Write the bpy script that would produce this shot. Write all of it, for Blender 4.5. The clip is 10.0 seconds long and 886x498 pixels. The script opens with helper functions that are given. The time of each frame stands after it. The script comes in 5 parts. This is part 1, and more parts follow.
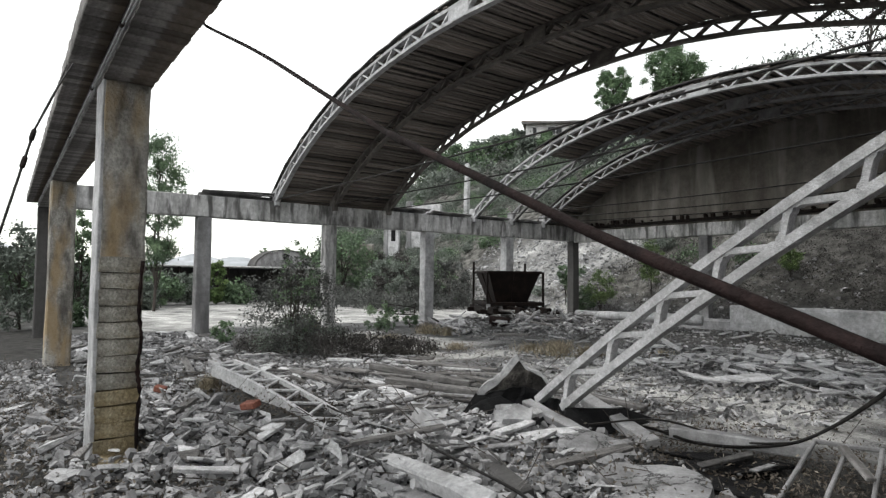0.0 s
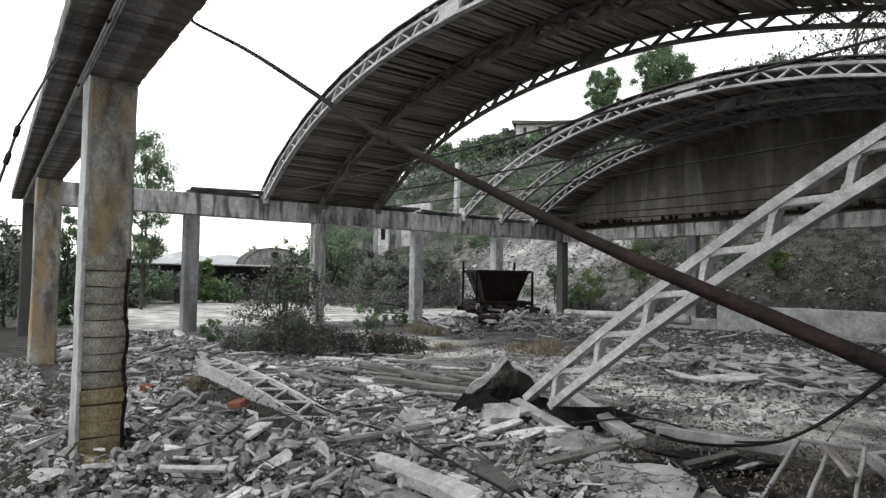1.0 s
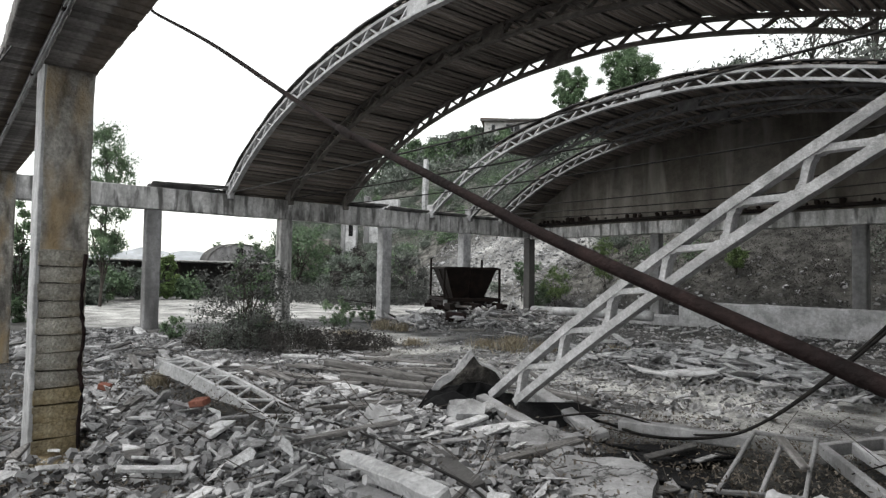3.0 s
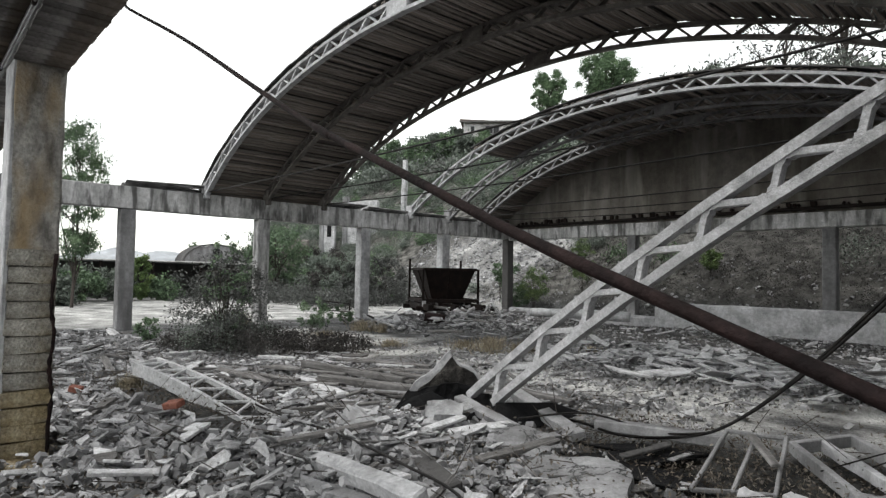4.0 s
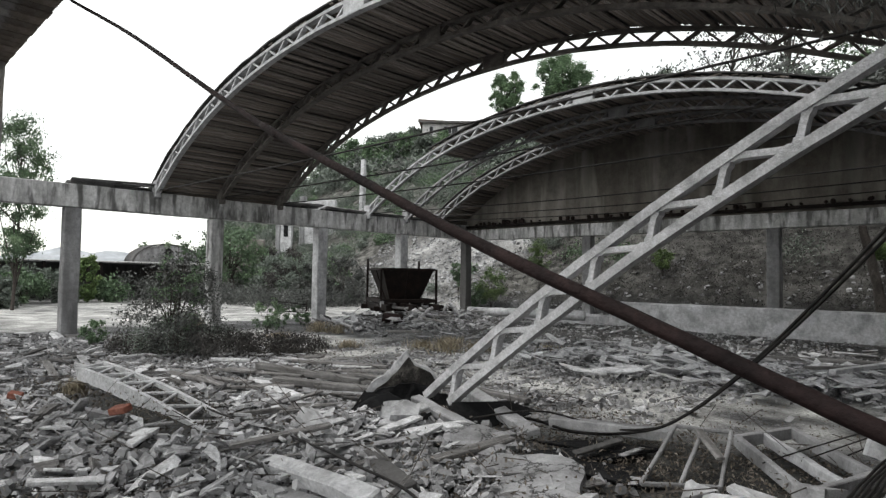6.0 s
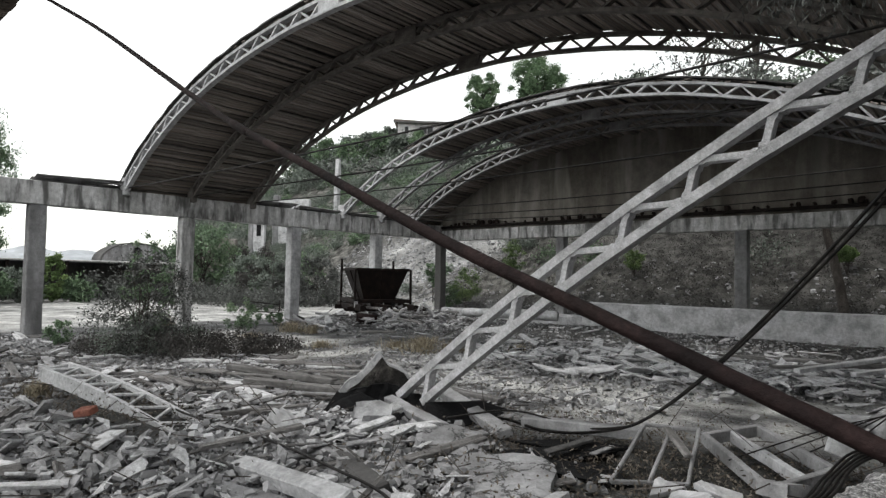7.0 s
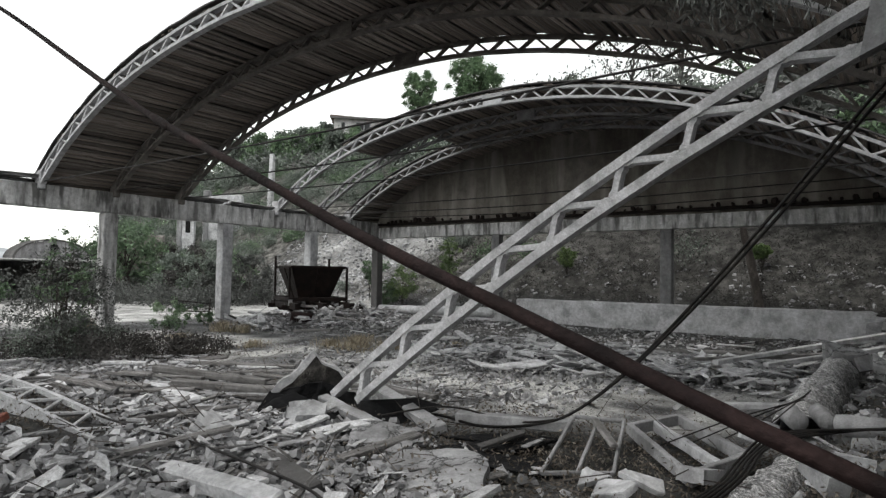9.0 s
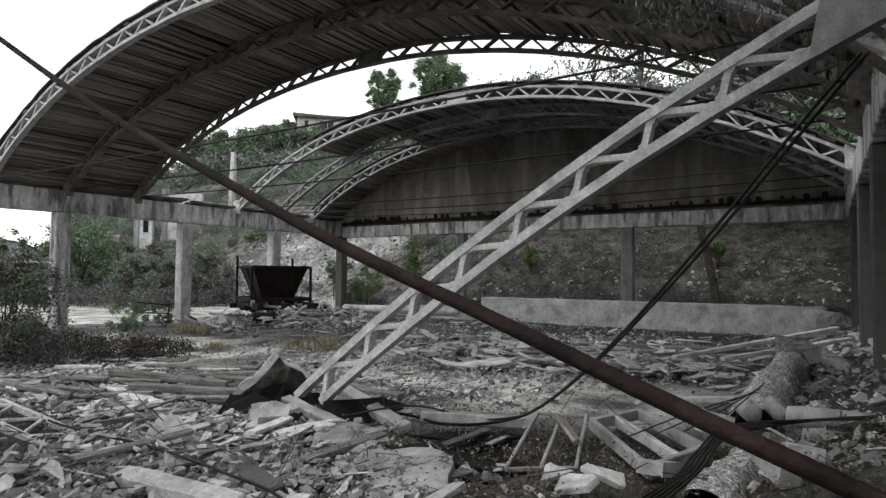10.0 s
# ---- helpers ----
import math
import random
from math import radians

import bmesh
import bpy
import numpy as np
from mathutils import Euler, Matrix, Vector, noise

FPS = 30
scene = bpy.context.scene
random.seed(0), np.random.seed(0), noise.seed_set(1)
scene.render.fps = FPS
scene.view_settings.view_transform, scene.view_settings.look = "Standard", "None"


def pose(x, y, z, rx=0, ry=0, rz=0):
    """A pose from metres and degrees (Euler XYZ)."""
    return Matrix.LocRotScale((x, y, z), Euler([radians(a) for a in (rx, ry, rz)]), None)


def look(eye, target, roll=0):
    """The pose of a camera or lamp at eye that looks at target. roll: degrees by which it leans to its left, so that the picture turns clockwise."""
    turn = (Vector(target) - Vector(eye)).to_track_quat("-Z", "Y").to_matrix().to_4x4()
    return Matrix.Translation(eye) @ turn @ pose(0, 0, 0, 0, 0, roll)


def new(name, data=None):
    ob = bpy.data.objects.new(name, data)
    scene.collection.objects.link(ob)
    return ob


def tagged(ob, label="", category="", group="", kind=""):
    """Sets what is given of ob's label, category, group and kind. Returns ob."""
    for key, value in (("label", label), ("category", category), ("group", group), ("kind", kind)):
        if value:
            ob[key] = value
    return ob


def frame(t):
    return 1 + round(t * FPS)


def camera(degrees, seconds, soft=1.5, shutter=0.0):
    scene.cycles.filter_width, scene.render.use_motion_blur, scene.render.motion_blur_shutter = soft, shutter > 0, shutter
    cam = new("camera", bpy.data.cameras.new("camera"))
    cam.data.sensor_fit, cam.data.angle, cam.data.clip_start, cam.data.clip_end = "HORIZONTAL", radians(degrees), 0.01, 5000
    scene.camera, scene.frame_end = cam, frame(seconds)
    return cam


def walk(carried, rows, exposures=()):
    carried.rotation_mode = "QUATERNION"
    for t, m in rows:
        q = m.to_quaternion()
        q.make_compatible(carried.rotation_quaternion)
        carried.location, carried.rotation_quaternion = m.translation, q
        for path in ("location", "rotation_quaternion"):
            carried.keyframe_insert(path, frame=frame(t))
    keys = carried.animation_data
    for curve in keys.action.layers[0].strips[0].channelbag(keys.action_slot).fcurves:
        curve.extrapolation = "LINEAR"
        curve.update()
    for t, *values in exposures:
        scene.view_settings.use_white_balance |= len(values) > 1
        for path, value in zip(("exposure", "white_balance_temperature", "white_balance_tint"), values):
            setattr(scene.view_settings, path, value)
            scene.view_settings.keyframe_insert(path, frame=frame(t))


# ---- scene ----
cam = camera(71.9, 10.0, soft=1.35)
PATH = [
    (0, (-0.391, 0.197, 1.599), (-2.015, 1.359, 1.696), 0.7),
    (0.5, (-0.39, 0.201, 1.6), (-2.007, 1.375, 1.694), 0.8),
    (1, (-0.383, 0.203, 1.6), (-1.988, 1.392, 1.694), 0.9),
    (1.5, (-0.382, 0.204, 1.598), (-1.976, 1.41, 1.685), 1.0),
    (2, (-0.381, 0.213, 1.6), (-1.957, 1.441, 1.685), 0.9),
    (2.5, (-0.376, 0.215, 1.601), (-1.937, 1.463, 1.685), 0.9),
    (4, (-0.366, 0.222, 1.596), (-1.863, 1.545, 1.686), 1.1),
    (4.5, (-0.36, 0.222, 1.599), (-1.836, 1.569, 1.69), 1.0),
    (5, (-0.356, 0.224, 1.598), (-1.806, 1.599, 1.689), 1.0),
    (5.5, (-0.35, 0.232, 1.599), (-1.779, 1.628, 1.69), 0.9),
    (7, (-0.334, 0.241, 1.596), (-1.679, 1.718, 1.691), 1.1),
    (7.5, (-0.325, 0.24, 1.596), (-1.638, 1.745, 1.689), 1.0),
    (8, (-0.323, 0.246, 1.598), (-1.596, 1.786, 1.688), 0.9),
    (8.5, (-0.314, 0.243, 1.6), (-1.547, 1.815, 1.692), 0.9),
    (9, (-0.303, 0.242, 1.598), (-1.49, 1.849, 1.688), 0.9),
    (9.5, (-0.297, 0.239, 1.595), (-1.439, 1.879, 1.683), 0.7),
    (10, (-0.293, 0.245, 1.597), (-1.387, 1.918, 1.685), 0.5),
]
walk(cam, [(t, look(eye, target, roll)) for t, eye, target, roll in PATH], [(0.0, -0.15), (5.0, -0.2), (10.0, -0.26)])

# ---------------------------------------------------------------- light
world = bpy.data.worlds.new("world")
scene.world = world
world.use_nodes = True
wn, wl = world.node_tree.nodes, world.node_tree.links
sky = wn.new("ShaderNodeTexSky")
sky.sky_type, sky.sun_disc = "NISHITA", False
sky.sun_elevation, sky.sun_rotation = radians(66), radians(200)
sky.air_density, sky.dust_density, sky.ozone_density = 1.0, 1.0, 1.0
veil = wn.new("ShaderNodeHueSaturation")            # overcast: the blue is washed out
veil.inputs["Saturation"].default_value = 0.12
wl.new(sky.outputs[0], veil.inputs["Color"])
warm = wn.new("ShaderNodeMix")                      # thin cloud, a little creamy
warm.data_type, warm.blend_type = "RGBA", "MULTIPLY"
warm.inputs["Factor"].default_value = 1.0
warm.inputs["B"].default_value = (1.0, 1.0, 0.95, 1)
wl.new(veil.outputs[0], warm.inputs["A"])
wl.new(warm.outputs["Result"], wn["Background"].inputs["Color"])
wn["Background"].inputs["Strength"].default_value = 0.36
sun_data = bpy.data.lights.new("sun", "SUN")
sun_data.energy, sun_data.angle, sun_data.color = 1.0, radians(12), (1.0, 0.98, 0.94)
sun = new("sun", sun_data)
sun.matrix_world = look((0, 0, 0), (math.sin(radians(200)) * -0.41, math.cos(radians(200)) * -0.41, -0.91))

# ---------------------------------------------------------------- materials


def material(name, tones, scale=3.0, rough=0.85, metal=0.0, bump=0.3, fine=40.0, vary=0.12, streak=None, stain=None, detail=8.0, coords="Object", grit=0.14, crack=0.0, pebbles=0.0, stain2=None):
    """A surface with broad stains, fine grain and relief. tones: dark, middle and light colours. streak: stretch of the stains along z.
    stain: (colour, amount, scale) of blotches. vary: how much one piece differs from the next."""
    tones = [(r_, g_, min(1.0, b_ * 1.04)) for r_, g_, b_ in tones]
    m = bpy.data.materials.new(name)
    m.use_nodes = True
    n, l = m.node_tree.nodes, m.node_tree.links
    bsdf = n["Principled BSDF"]
    tex = n.new("ShaderNodeTexCoord")
    geo = n.new("ShaderNodeNewGeometry")
    src = geo.outputs["Position"] if coords == "World" else tex.outputs[coords]
    mp = n.new("ShaderNodeMapping")
    if streak:
        mp.inputs["Scale"].default_value = streak
    l.new(src, mp.inputs["Vector"])
    broad = n.new("ShaderNodeTexNoise")
    broad.inputs["Scale"].default_value, broad.inputs["Detail"].default_value, broad.inputs["Roughness"].default_value = scale, detail, 0.65
    l.new(mp.outputs[0], broad.inputs["Vector"])
    ramp = n.new("ShaderNodeValToRGB")
    ramp.color_ramp.elements[0].position, ramp.color_ramp.elements[1].position = 0.3, 0.72
    ramp.color_ramp.elements[0].color, ramp.color_ramp.elements[1].color = (*tones[0], 1), (*tones[2], 1)
    mid = ramp.color_ramp.elements.new(0.5)
    mid.color = (*tones[1], 1)
    l.new(broad.outputs["Fac"], ramp.inputs[0])
    grain = n.new("ShaderNodeTexNoise")
    grain.inputs["Scale"].default_value, grain.inputs["Detail"].default_value = fine, 4
    l.new(src, grain.inputs["Vector"])
    gmap = n.new("ShaderNodeMapRange")
    gmap.inputs["From Min"].default_value, gmap.inputs["From Max"].default_value = 0.3, 0.7
    gmap.inputs["To Min"].default_value, gmap.inputs["To Max"].default_value = 1 - grit, 1 + grit * 0.7
    l.new(grain.outputs["Fac"], gmap.inputs["Value"])
    mul = n.new("ShaderNodeMix")
    mul.data_type, mul.blend_type = "RGBA", "MULTIPLY"
    mul.inputs["Factor"].default_value = 1.0
    l.new(ramp.outputs[0], mul.inputs["A"])
    l.new(gmap.outputs[0], mul.inputs["B"])
    out = mul.outputs["Result"]

    def times(value):
        q = n.new("ShaderNodeMix")
        q.data_type, q.blend_type = "RGBA", "MULTIPLY"
        q.inputs["Factor"].default_value = 1.0
        l.new(out, q.inputs["A"])
        l.new(value, q.inputs["B"])
        return q.outputs["Result"]

    def remap(value, a, b, c, d):
        q = n.new("ShaderNodeMapRange")
        for key, num in (("From Min", a), ("From Max", b), ("To Min", c), ("To Max", d)):
            q.inputs[key].default_value = num
        l.new(value, q.inputs["Value"])
        return q.outputs[0]
    mottle = n.new("ShaderNodeTexNoise")            # blotches between the broad stains and the grain
    mottle.inputs["Scale"].default_value, mottle.inputs["Detail"].default_value, mottle.inputs["Roughness"].default_value = scale * 5.3, 6, 0.7
    l.new(src, mottle.inputs["Vector"])
    out = times(remap(mottle.outputs["Fac"], 0.3, 0.7, 0.68, 1.22))
    if crack:
        wob = n.new("ShaderNodeMix")
        wob.data_type, wob.blend_type = "RGBA", "LINEAR_LIGHT"
        wob.inputs["Factor"].default_value = 0.12
        l.new(src, wob.inputs["A"])
        l.new(mottle.outputs["Color"], wob.inputs["B"])
        vor = n.new("ShaderNodeTexVoronoi")
        vor.feature = "DISTANCE_TO_EDGE"
        vor.inputs["Scale"].default_value = crack
        l.new(wob.outputs["Result"], vor.inputs["Vector"])
        out = times(remap(vor.outputs["Distance"], 0.008, 0.03, 0.12, 1.0))
    if pebbles:
        for size, lo, hi in ((pebbles, 0.35, 1.75), (pebbles * 2.7, 0.55, 1.5), (pebbles * 0.33, 0.7, 1.35)):
            vor = n.new("ShaderNodeTexVoronoi")
            vor.inputs["Scale"].default_value = size
            l.new(src, vor.inputs["Vector"])
            sep = n.new("ShaderNodeSeparateColor")
            l.new(vor.outputs["Color"], sep.inputs[0])
            out = times(remap(sep.outputs[0], 0.0, 1.0, lo, hi))
    for layer, (colour, amount, size) in enumerate(q for q in (stain, stain2) if q):
        sn = n.new("ShaderNodeTexNoise")
        sn.inputs["Scale"].default_value, sn.inputs["Detail"].default_value = size, 6
        sn.noise_dimensions = "4D"
        sn.inputs["W"].default_value = 3.7 * layer
        l.new(mp.outputs[0], sn.inputs["Vector"])
        sm = n.new("ShaderNodeMapRange")
        sm.inputs["From Min"].default_value, sm.inputs["From Max"].default_value = 0.5, 0.62 if amount > 0.7 else 0.7
        sm.inputs["To Max"].default_value = amount
        l.new(sn.outputs["Fac"], sm.inputs["Value"])
        mx = n.new("ShaderNodeMix")
        mx.data_type = "RGBA"
        l.new(sm.outputs[0], mx.inputs["Factor"])
        l.new(out, mx.inputs["A"])
        mx.inputs["B"].default_value = (*colour, 1)
        out = mx.outputs["Result"]
    if vary:
        info = n.new("ShaderNodeObjectInfo")
        vm = n.new("ShaderNodeMapRange")
        vm.inputs["To Min"].default_value, vm.inputs["To Max"].default_value = 1 - vary, 1 + vary
        add = n.new("ShaderNodeMath")
        add.operation = "ADD"
        l.new(info.outputs["Random"], add.inputs[0])
        l.new(geo.outputs["Random Per Island"], add.inputs[1])
        fr = n.new("ShaderNodeMath")
        fr.operation = "FRACT"
        l.new(add.outputs[0], fr.inputs[0])
        l.new(fr.outputs[0], vm.inputs["Value"])
        v = n.new("ShaderNodeMix")
        v.data_type, v.blend_type = "RGBA", "MULTIPLY"
        v.inputs["Factor"].default_value = 1.0
        l.new(out, v.inputs["A"])
        l.new(vm.outputs[0], v.inputs["B"])
        out = v.outputs["Result"]
    l.new(out, bsdf.inputs["Base Color"])
    bsdf.inputs["Roughness"].default_value, bsdf.inputs["Metallic"].default_value = rough, metal
    bsdf.inputs["Specular IOR Level"].default_value = 0.3
    if bump:
        b = n.new("ShaderNodeBump")
        b.inputs["Strength"].default_value, b.inputs["Distance"].default_value = bump, 0.02
        sum_ = n.new("ShaderNodeMath")
        sum_.operation = "ADD"
        l.new(grain.outputs["Fac"], sum_.inputs[0])
        l.new(broad.outputs["Fac"], sum_.inputs[1])
        l.new(sum_.outputs[0], b.inputs["Height"])
        l.new(b.outputs[0], bsdf.inputs["Normal"])
    return m


def leaves(name, tones, rough=0.6):
    m = material(name, tones, 1.2, rough, 0, 0, 6, 0.35, coords="World")
    m.node_tree.nodes["Principled BSDF"].inputs["Subsurface Weight"].default_value = 0.0
    return m


CONCRETE = material("weathered_concrete", ((0.14, 0.138, 0.137), (0.295, 0.292, 0.289), (0.433, 0.43, 0.422)), 1.6, 0.9, 0, 0.35, 55, 0.06, (1, 1, 0.28), ((0.0962, 0.0943, 0.0923), 0.6, 2.2))
COLUMN = material("stained_concrete", ((0.15, 0.14, 0.122), (0.4, 0.38, 0.338), (0.62, 0.6, 0.55)), 3.0, 0.92, 0, 0.8, 40, 0.1, (2.4, 2.4, 0.8), ((0.42, 0.3, 0.16), 0.72, 1.3), stain2=((0.07, 0.064, 0.058), 0.75, 1.9), grit=0.25)
BEAM = material("streaked_concrete", ((0.273, 0.27, 0.259), (0.573, 0.567, 0.546), (0.819, 0.812, 0.792)), 1.6, 0.9, 0, 0.35, 50, 0.06, (2.4, 2.4, 0.5), ((0.0956, 0.0929, 0.0873), 0.5, 1.5), stain2=((0.0477, 0.0456, 0.0424), 0.75, 2.1))
WHITE_CONCRETE = material("pale_concrete", ((0.292, 0.291, 0.288), (0.487, 0.486, 0.481), (0.633, 0.632, 0.626)), 2.4, 0.88, 0, 0.3, 60, 0.18, None, ((0.156, 0.155, 0.153), 0.55, 3.0), grit=0.1)
BLEACHED = material("bleached_concrete", ((0.34, 0.338, 0.332), (0.54, 0.537, 0.53), (0.7, 0.697, 0.69)), 2.6, 0.9, 0, 0.4, 40, 0.22, None, ((0.3, 0.297, 0.29), 0.5, 3.0))
CAST = material("cast_pale_concrete", ((0.36, 0.358, 0.352), (0.5, 0.498, 0.492), (0.62, 0.618, 0.612)), 5.0, 0.88, 0, 0.5, 90, 0.08, None, ((0.2, 0.198, 0.192), 0.4, 7.0), grit=0.2)
CRACKED = material("cracked_concrete", ((0.167, 0.166, 0.164), (0.286, 0.284, 0.281), (0.394, 0.393, 0.388)), 1.8, 0.9, 0, 0.5, 60, 0.1, None, ((0.097, 0.0961, 0.094), 0.5, 3.0), crack=2.6)
DARK_CONCRETE = material("dark_grey_concrete", ((0.0405, 0.039, 0.0375), (0.081, 0.078, 0.075), (0.134, 0.129, 0.124)), 1.4, 0.92, 0, 0.3, 45, 0.1, (1, 1, 0.2), ((0.117, 0.114, 0.111), 0.5, 1.7))
GABLE = material("gable_concrete", ((0.112, 0.0995, 0.0809), (0.185, 0.166, 0.142), (0.239, 0.22, 0.196)), 0.7, 0.92, 0, 0.25, 40, 0.0, (1, 1, 0.16), ((0.35, 0.335, 0.305), 0.72, 1.7), stain2=((0.05, 0.045, 0.038), 0.6, 1.1))
PLANK = material("weathered_board", ((0.07, 0.061, 0.054), (0.235, 0.21, 0.187), (0.52, 0.48, 0.43)), 2.6, 0.9, 0, 0.4, 30, 0.45, (2.2, 1.1, 2.2), ((0.27, 0.19, 0.13), 0.5, 1.6), stain2=((0.035, 0.03, 0.027), 0.7, 1.3))
RUST = material("rusty_iron", ((0.006, 0.0042, 0.0043), (0.017, 0.0103, 0.0099), (0.044, 0.026, 0.024)), 9.0, 0.75, 0.0, 0.3, 90, 0.08, stain=((0.034, 0.0185, 0.015), 0.3, 6.0))
RUST.node_tree.nodes["Principled BSDF"].inputs["Specular IOR Level"].default_value = 0.15
DARK_IRON = material("dark_rusty_iron", ((0.00468, 0.00312, 0.00273), (0.0117, 0.00702, 0.00585), (0.0273, 0.0156, 0.0117)), 3.0, 0.8, 0.2, 0.4, 60, 0.1)
WIRE = material("blackened_wire", ((0.01, 0.01, 0.01), (0.02, 0.018, 0.017), (0.04, 0.035, 0.03)), 8.0, 0.6, 0.4, 0.1, 80, 0.0)


# ---------------------------------------------------------------- builders
def thing(name, label, category, group="", at=None, kind=""):
    """An Empty at a thing's base, whose children are its parts."""
    ob = new(name)
    ob.empty_display_size = 0.2
    if at is not None:
        ob.matrix_world = at if isinstance(at, Matrix) else Matrix.Translation(at)
    return tagged(ob, label, category, group, kind)


def mesh(name, verts, faces, mat, smooth=False):
    me = bpy.data.meshes.new(name)
    me.from_pydata([tuple(v) for v in verts], [], faces)
    me.materials.append(mat)
    if smooth:
        me.polygons.foreach_set("use_smooth", [True] * len(me.polygons))
    me.update()
    return me


def from_bm(name, bm, mat, smooth=False):
    me = bpy.data.meshes.new(name)
    bm.to_mesh(me)
    bm.free()
    me.materials.append(mat)
    if smooth:
        me.polygons.foreach_set("use_smooth", [True] * len(me.polygons))
    return me


def part(name, me, parent=None, label="", at=None):
    """Links one mesh object under a thing or a part."""
    ob = new(name, me)
    if parent is not None:
        ob.parent = parent
    if at is not None:
        ob.matrix_local = at if isinstance(at, Matrix) else Matrix.Translation(at)
    return tagged(ob, label)


def struct(name, me, label, category="", at=None):
    ob = part(name, me, None, label, at)
    return tagged(ob, category=category or name.split("_")[0], kind="structure")


def block_bm(sx, sy, sz, bevel=0.02, rough=0.0, cuts=0, seed=0):
    """A box with its centre at the origin, softened edges and, if rough, uneven faces."""
    bm = bmesh.new()
    bmesh.ops.create_cube(bm, size=1.0, matrix=Matrix.Diagonal((sx, sy, sz, 1)))
    if bevel:
        bmesh.ops.bevel(bm, geom=bm.edges[:], offset=bevel, segments=1, affect="EDGES", profile=0.6)
    if cuts:
        long = [e for e in bm.edges if e.calc_length() > 0.5 * max(sx, sy, sz)]
        bmesh.ops.subdivide_edges(bm, edges=long, cuts=cuts, use_grid_fill=True)
    if rough:
        rnd = random.Random(seed)
        off = Vector((rnd.uniform(-50, 50), rnd.uniform(-50, 50), rnd.uniform(-50, 50)))
        for v in bm.verts:
            v.co += noise.noise_vector(v.co * 3.1 + off) * rough + noise.noise_vector(v.co * 9.7 + off) * rough * 0.5
    return bm


def block(name, sx, sy, sz, mat, bevel=0.02, rough=0.0, cuts=0, seed=0):
    return from_bm(name, block_bm(sx, sy, sz, bevel, rough, cuts, seed), mat)


def bar(a, b, w, h, up=(0, 0, 1)):
    """The pose and length of a bar whose x axis runs from a to b."""
    a, b = Vector(a), Vector(b)
    x = (b - a).normalized()
    y = Vector(up).cross(x)
    y = y.normalized() if y.length > 1e-4 else Vector((0, 1, 0)).cross(x).normalized()
    z = x.cross(y)
    m = Matrix((x, y, z)).transposed().to_4x4()
    m.translation = (a + b) / 2
    return m, (b - a).length


def tube(name, points, radius, mat, sides=10, wobble=0.0, seed=0):
    """A round bar or cable through the points; radius is a number or one for each point."""
    rnd = random.Random(seed)
    pts = [Vector(p) for p in points]
    rad = radius if isinstance(radius, (list, tuple)) else [radius] * len(pts)
    verts, faces = [], []
    ref = Vector((0.13, 0.31, 0.94))
    for i, p in enumerate(pts):
        d = (pts[min(i + 1, len(pts) - 1)] - pts[max(i - 1, 0)]).normalized()
        u = d.cross(ref).normalized()
        v = d.cross(u)
        for k in range(sides):
            a = 2 * math.pi * k / sides
            r = rad[i] * (1 + rnd.uniform(-wobble, wobble))
            verts.append(p + (u * math.cos(a) + v * math.sin(a)) * r)
    for i in range(len(pts) - 1):
        for k in range(sides):
            k2 = (k + 1) % sides
            faces.append((i * sides + k, i * sides + k2, (i + 1) * sides + k2, (i + 1) * sides + k))
    faces.append(tuple(range(sides))[::-1])
    faces.append(tuple((len(pts) - 1) * sides + k for k in range(sides)))
    return mesh(name, verts, faces, mat, True)


def bent(points, n=8):
    """A smooth line through the points."""
    pts = [Vector(p) for p in points]
    out = []
    for i in range(len(pts) - 1):
        p0, p1, p2, p3 = pts[max(i - 1, 0)], pts[i], pts[i + 1], pts[min(i + 2, len(pts) - 1)]
        for k in range(n):
            t = k / n
            out.append(0.5 * (2 * p1 + (p2 - p0) * t + (2 * p0 - 5 * p1 + 4 * p2 - p3) * t * t + (3 * p1 - p0 - 3 * p2 + p3) * t ** 3))
    return out + [pts[-1]]


def sweep(name, line, w, h, mat, rough=0.0, seed=0):
    """A rectangular bar along a line in the xz plane: w across (y), h across the line."""
    verts, faces = [], []
    off = Vector((seed * 7.3, seed * 3.1, 0))
    for i, p in enumerate(line):
        d = (line[min(i + 1, len(line) - 1)] - line[max(i - 1, 0)]).normalized()
        nrm = Vector((-d.z, 0, d.x))
        for sy, sn in ((-1, -1), (1, -1), (1, 1), (-1, 1)):
            v = p + Vector((0, sy * w / 2, 0)) + nrm * (sn * h / 2)
            verts.append(v + noise.noise_vector(v * 2.3 + off) * rough)
    for i in range(len(line) - 1):
        for k in range(4):
            faces.append((4 * i + k, 4 * i + (k + 1) % 4, 4 * i + 4 + (k + 1) % 4, 4 * i + 4 + k))
    faces += [(3, 2, 1, 0), tuple(4 * (len(line) - 1) + k for k in range(4))]
    return mesh(name, verts, faces, mat)


def smooth(a, b, x):
    t = max(0.0, min(1.0, (x - a) / (b - a)))
    return t * t * (3 - 2 * t)


def fnoise(x, y, s, z=0.0):
    return noise.noise(Vector((x * s, y * s, z)))


# ---------------------------------------------------------------- plan of the hall
XL, XR, YF, YG = -18.54, 0.12, 1.0, 20.09           # centre lines of the four rows of columns
HB, HT = 3.27, 3.88                                # underside and top of the ring beam
ROW = [4.75, 8.65, 12.48, 16.3]                    # columns of the long sides
BAY = [-12.4, -6.1]                                # columns of the short sides
CX, CROWN, RAD = -9.25, 6.79, 16.9                 # the arches: middle, crown and radius of the upper chord
ARCHES = [6.8, 8.72, 10.72, 14.45, 16.36, 18.1]


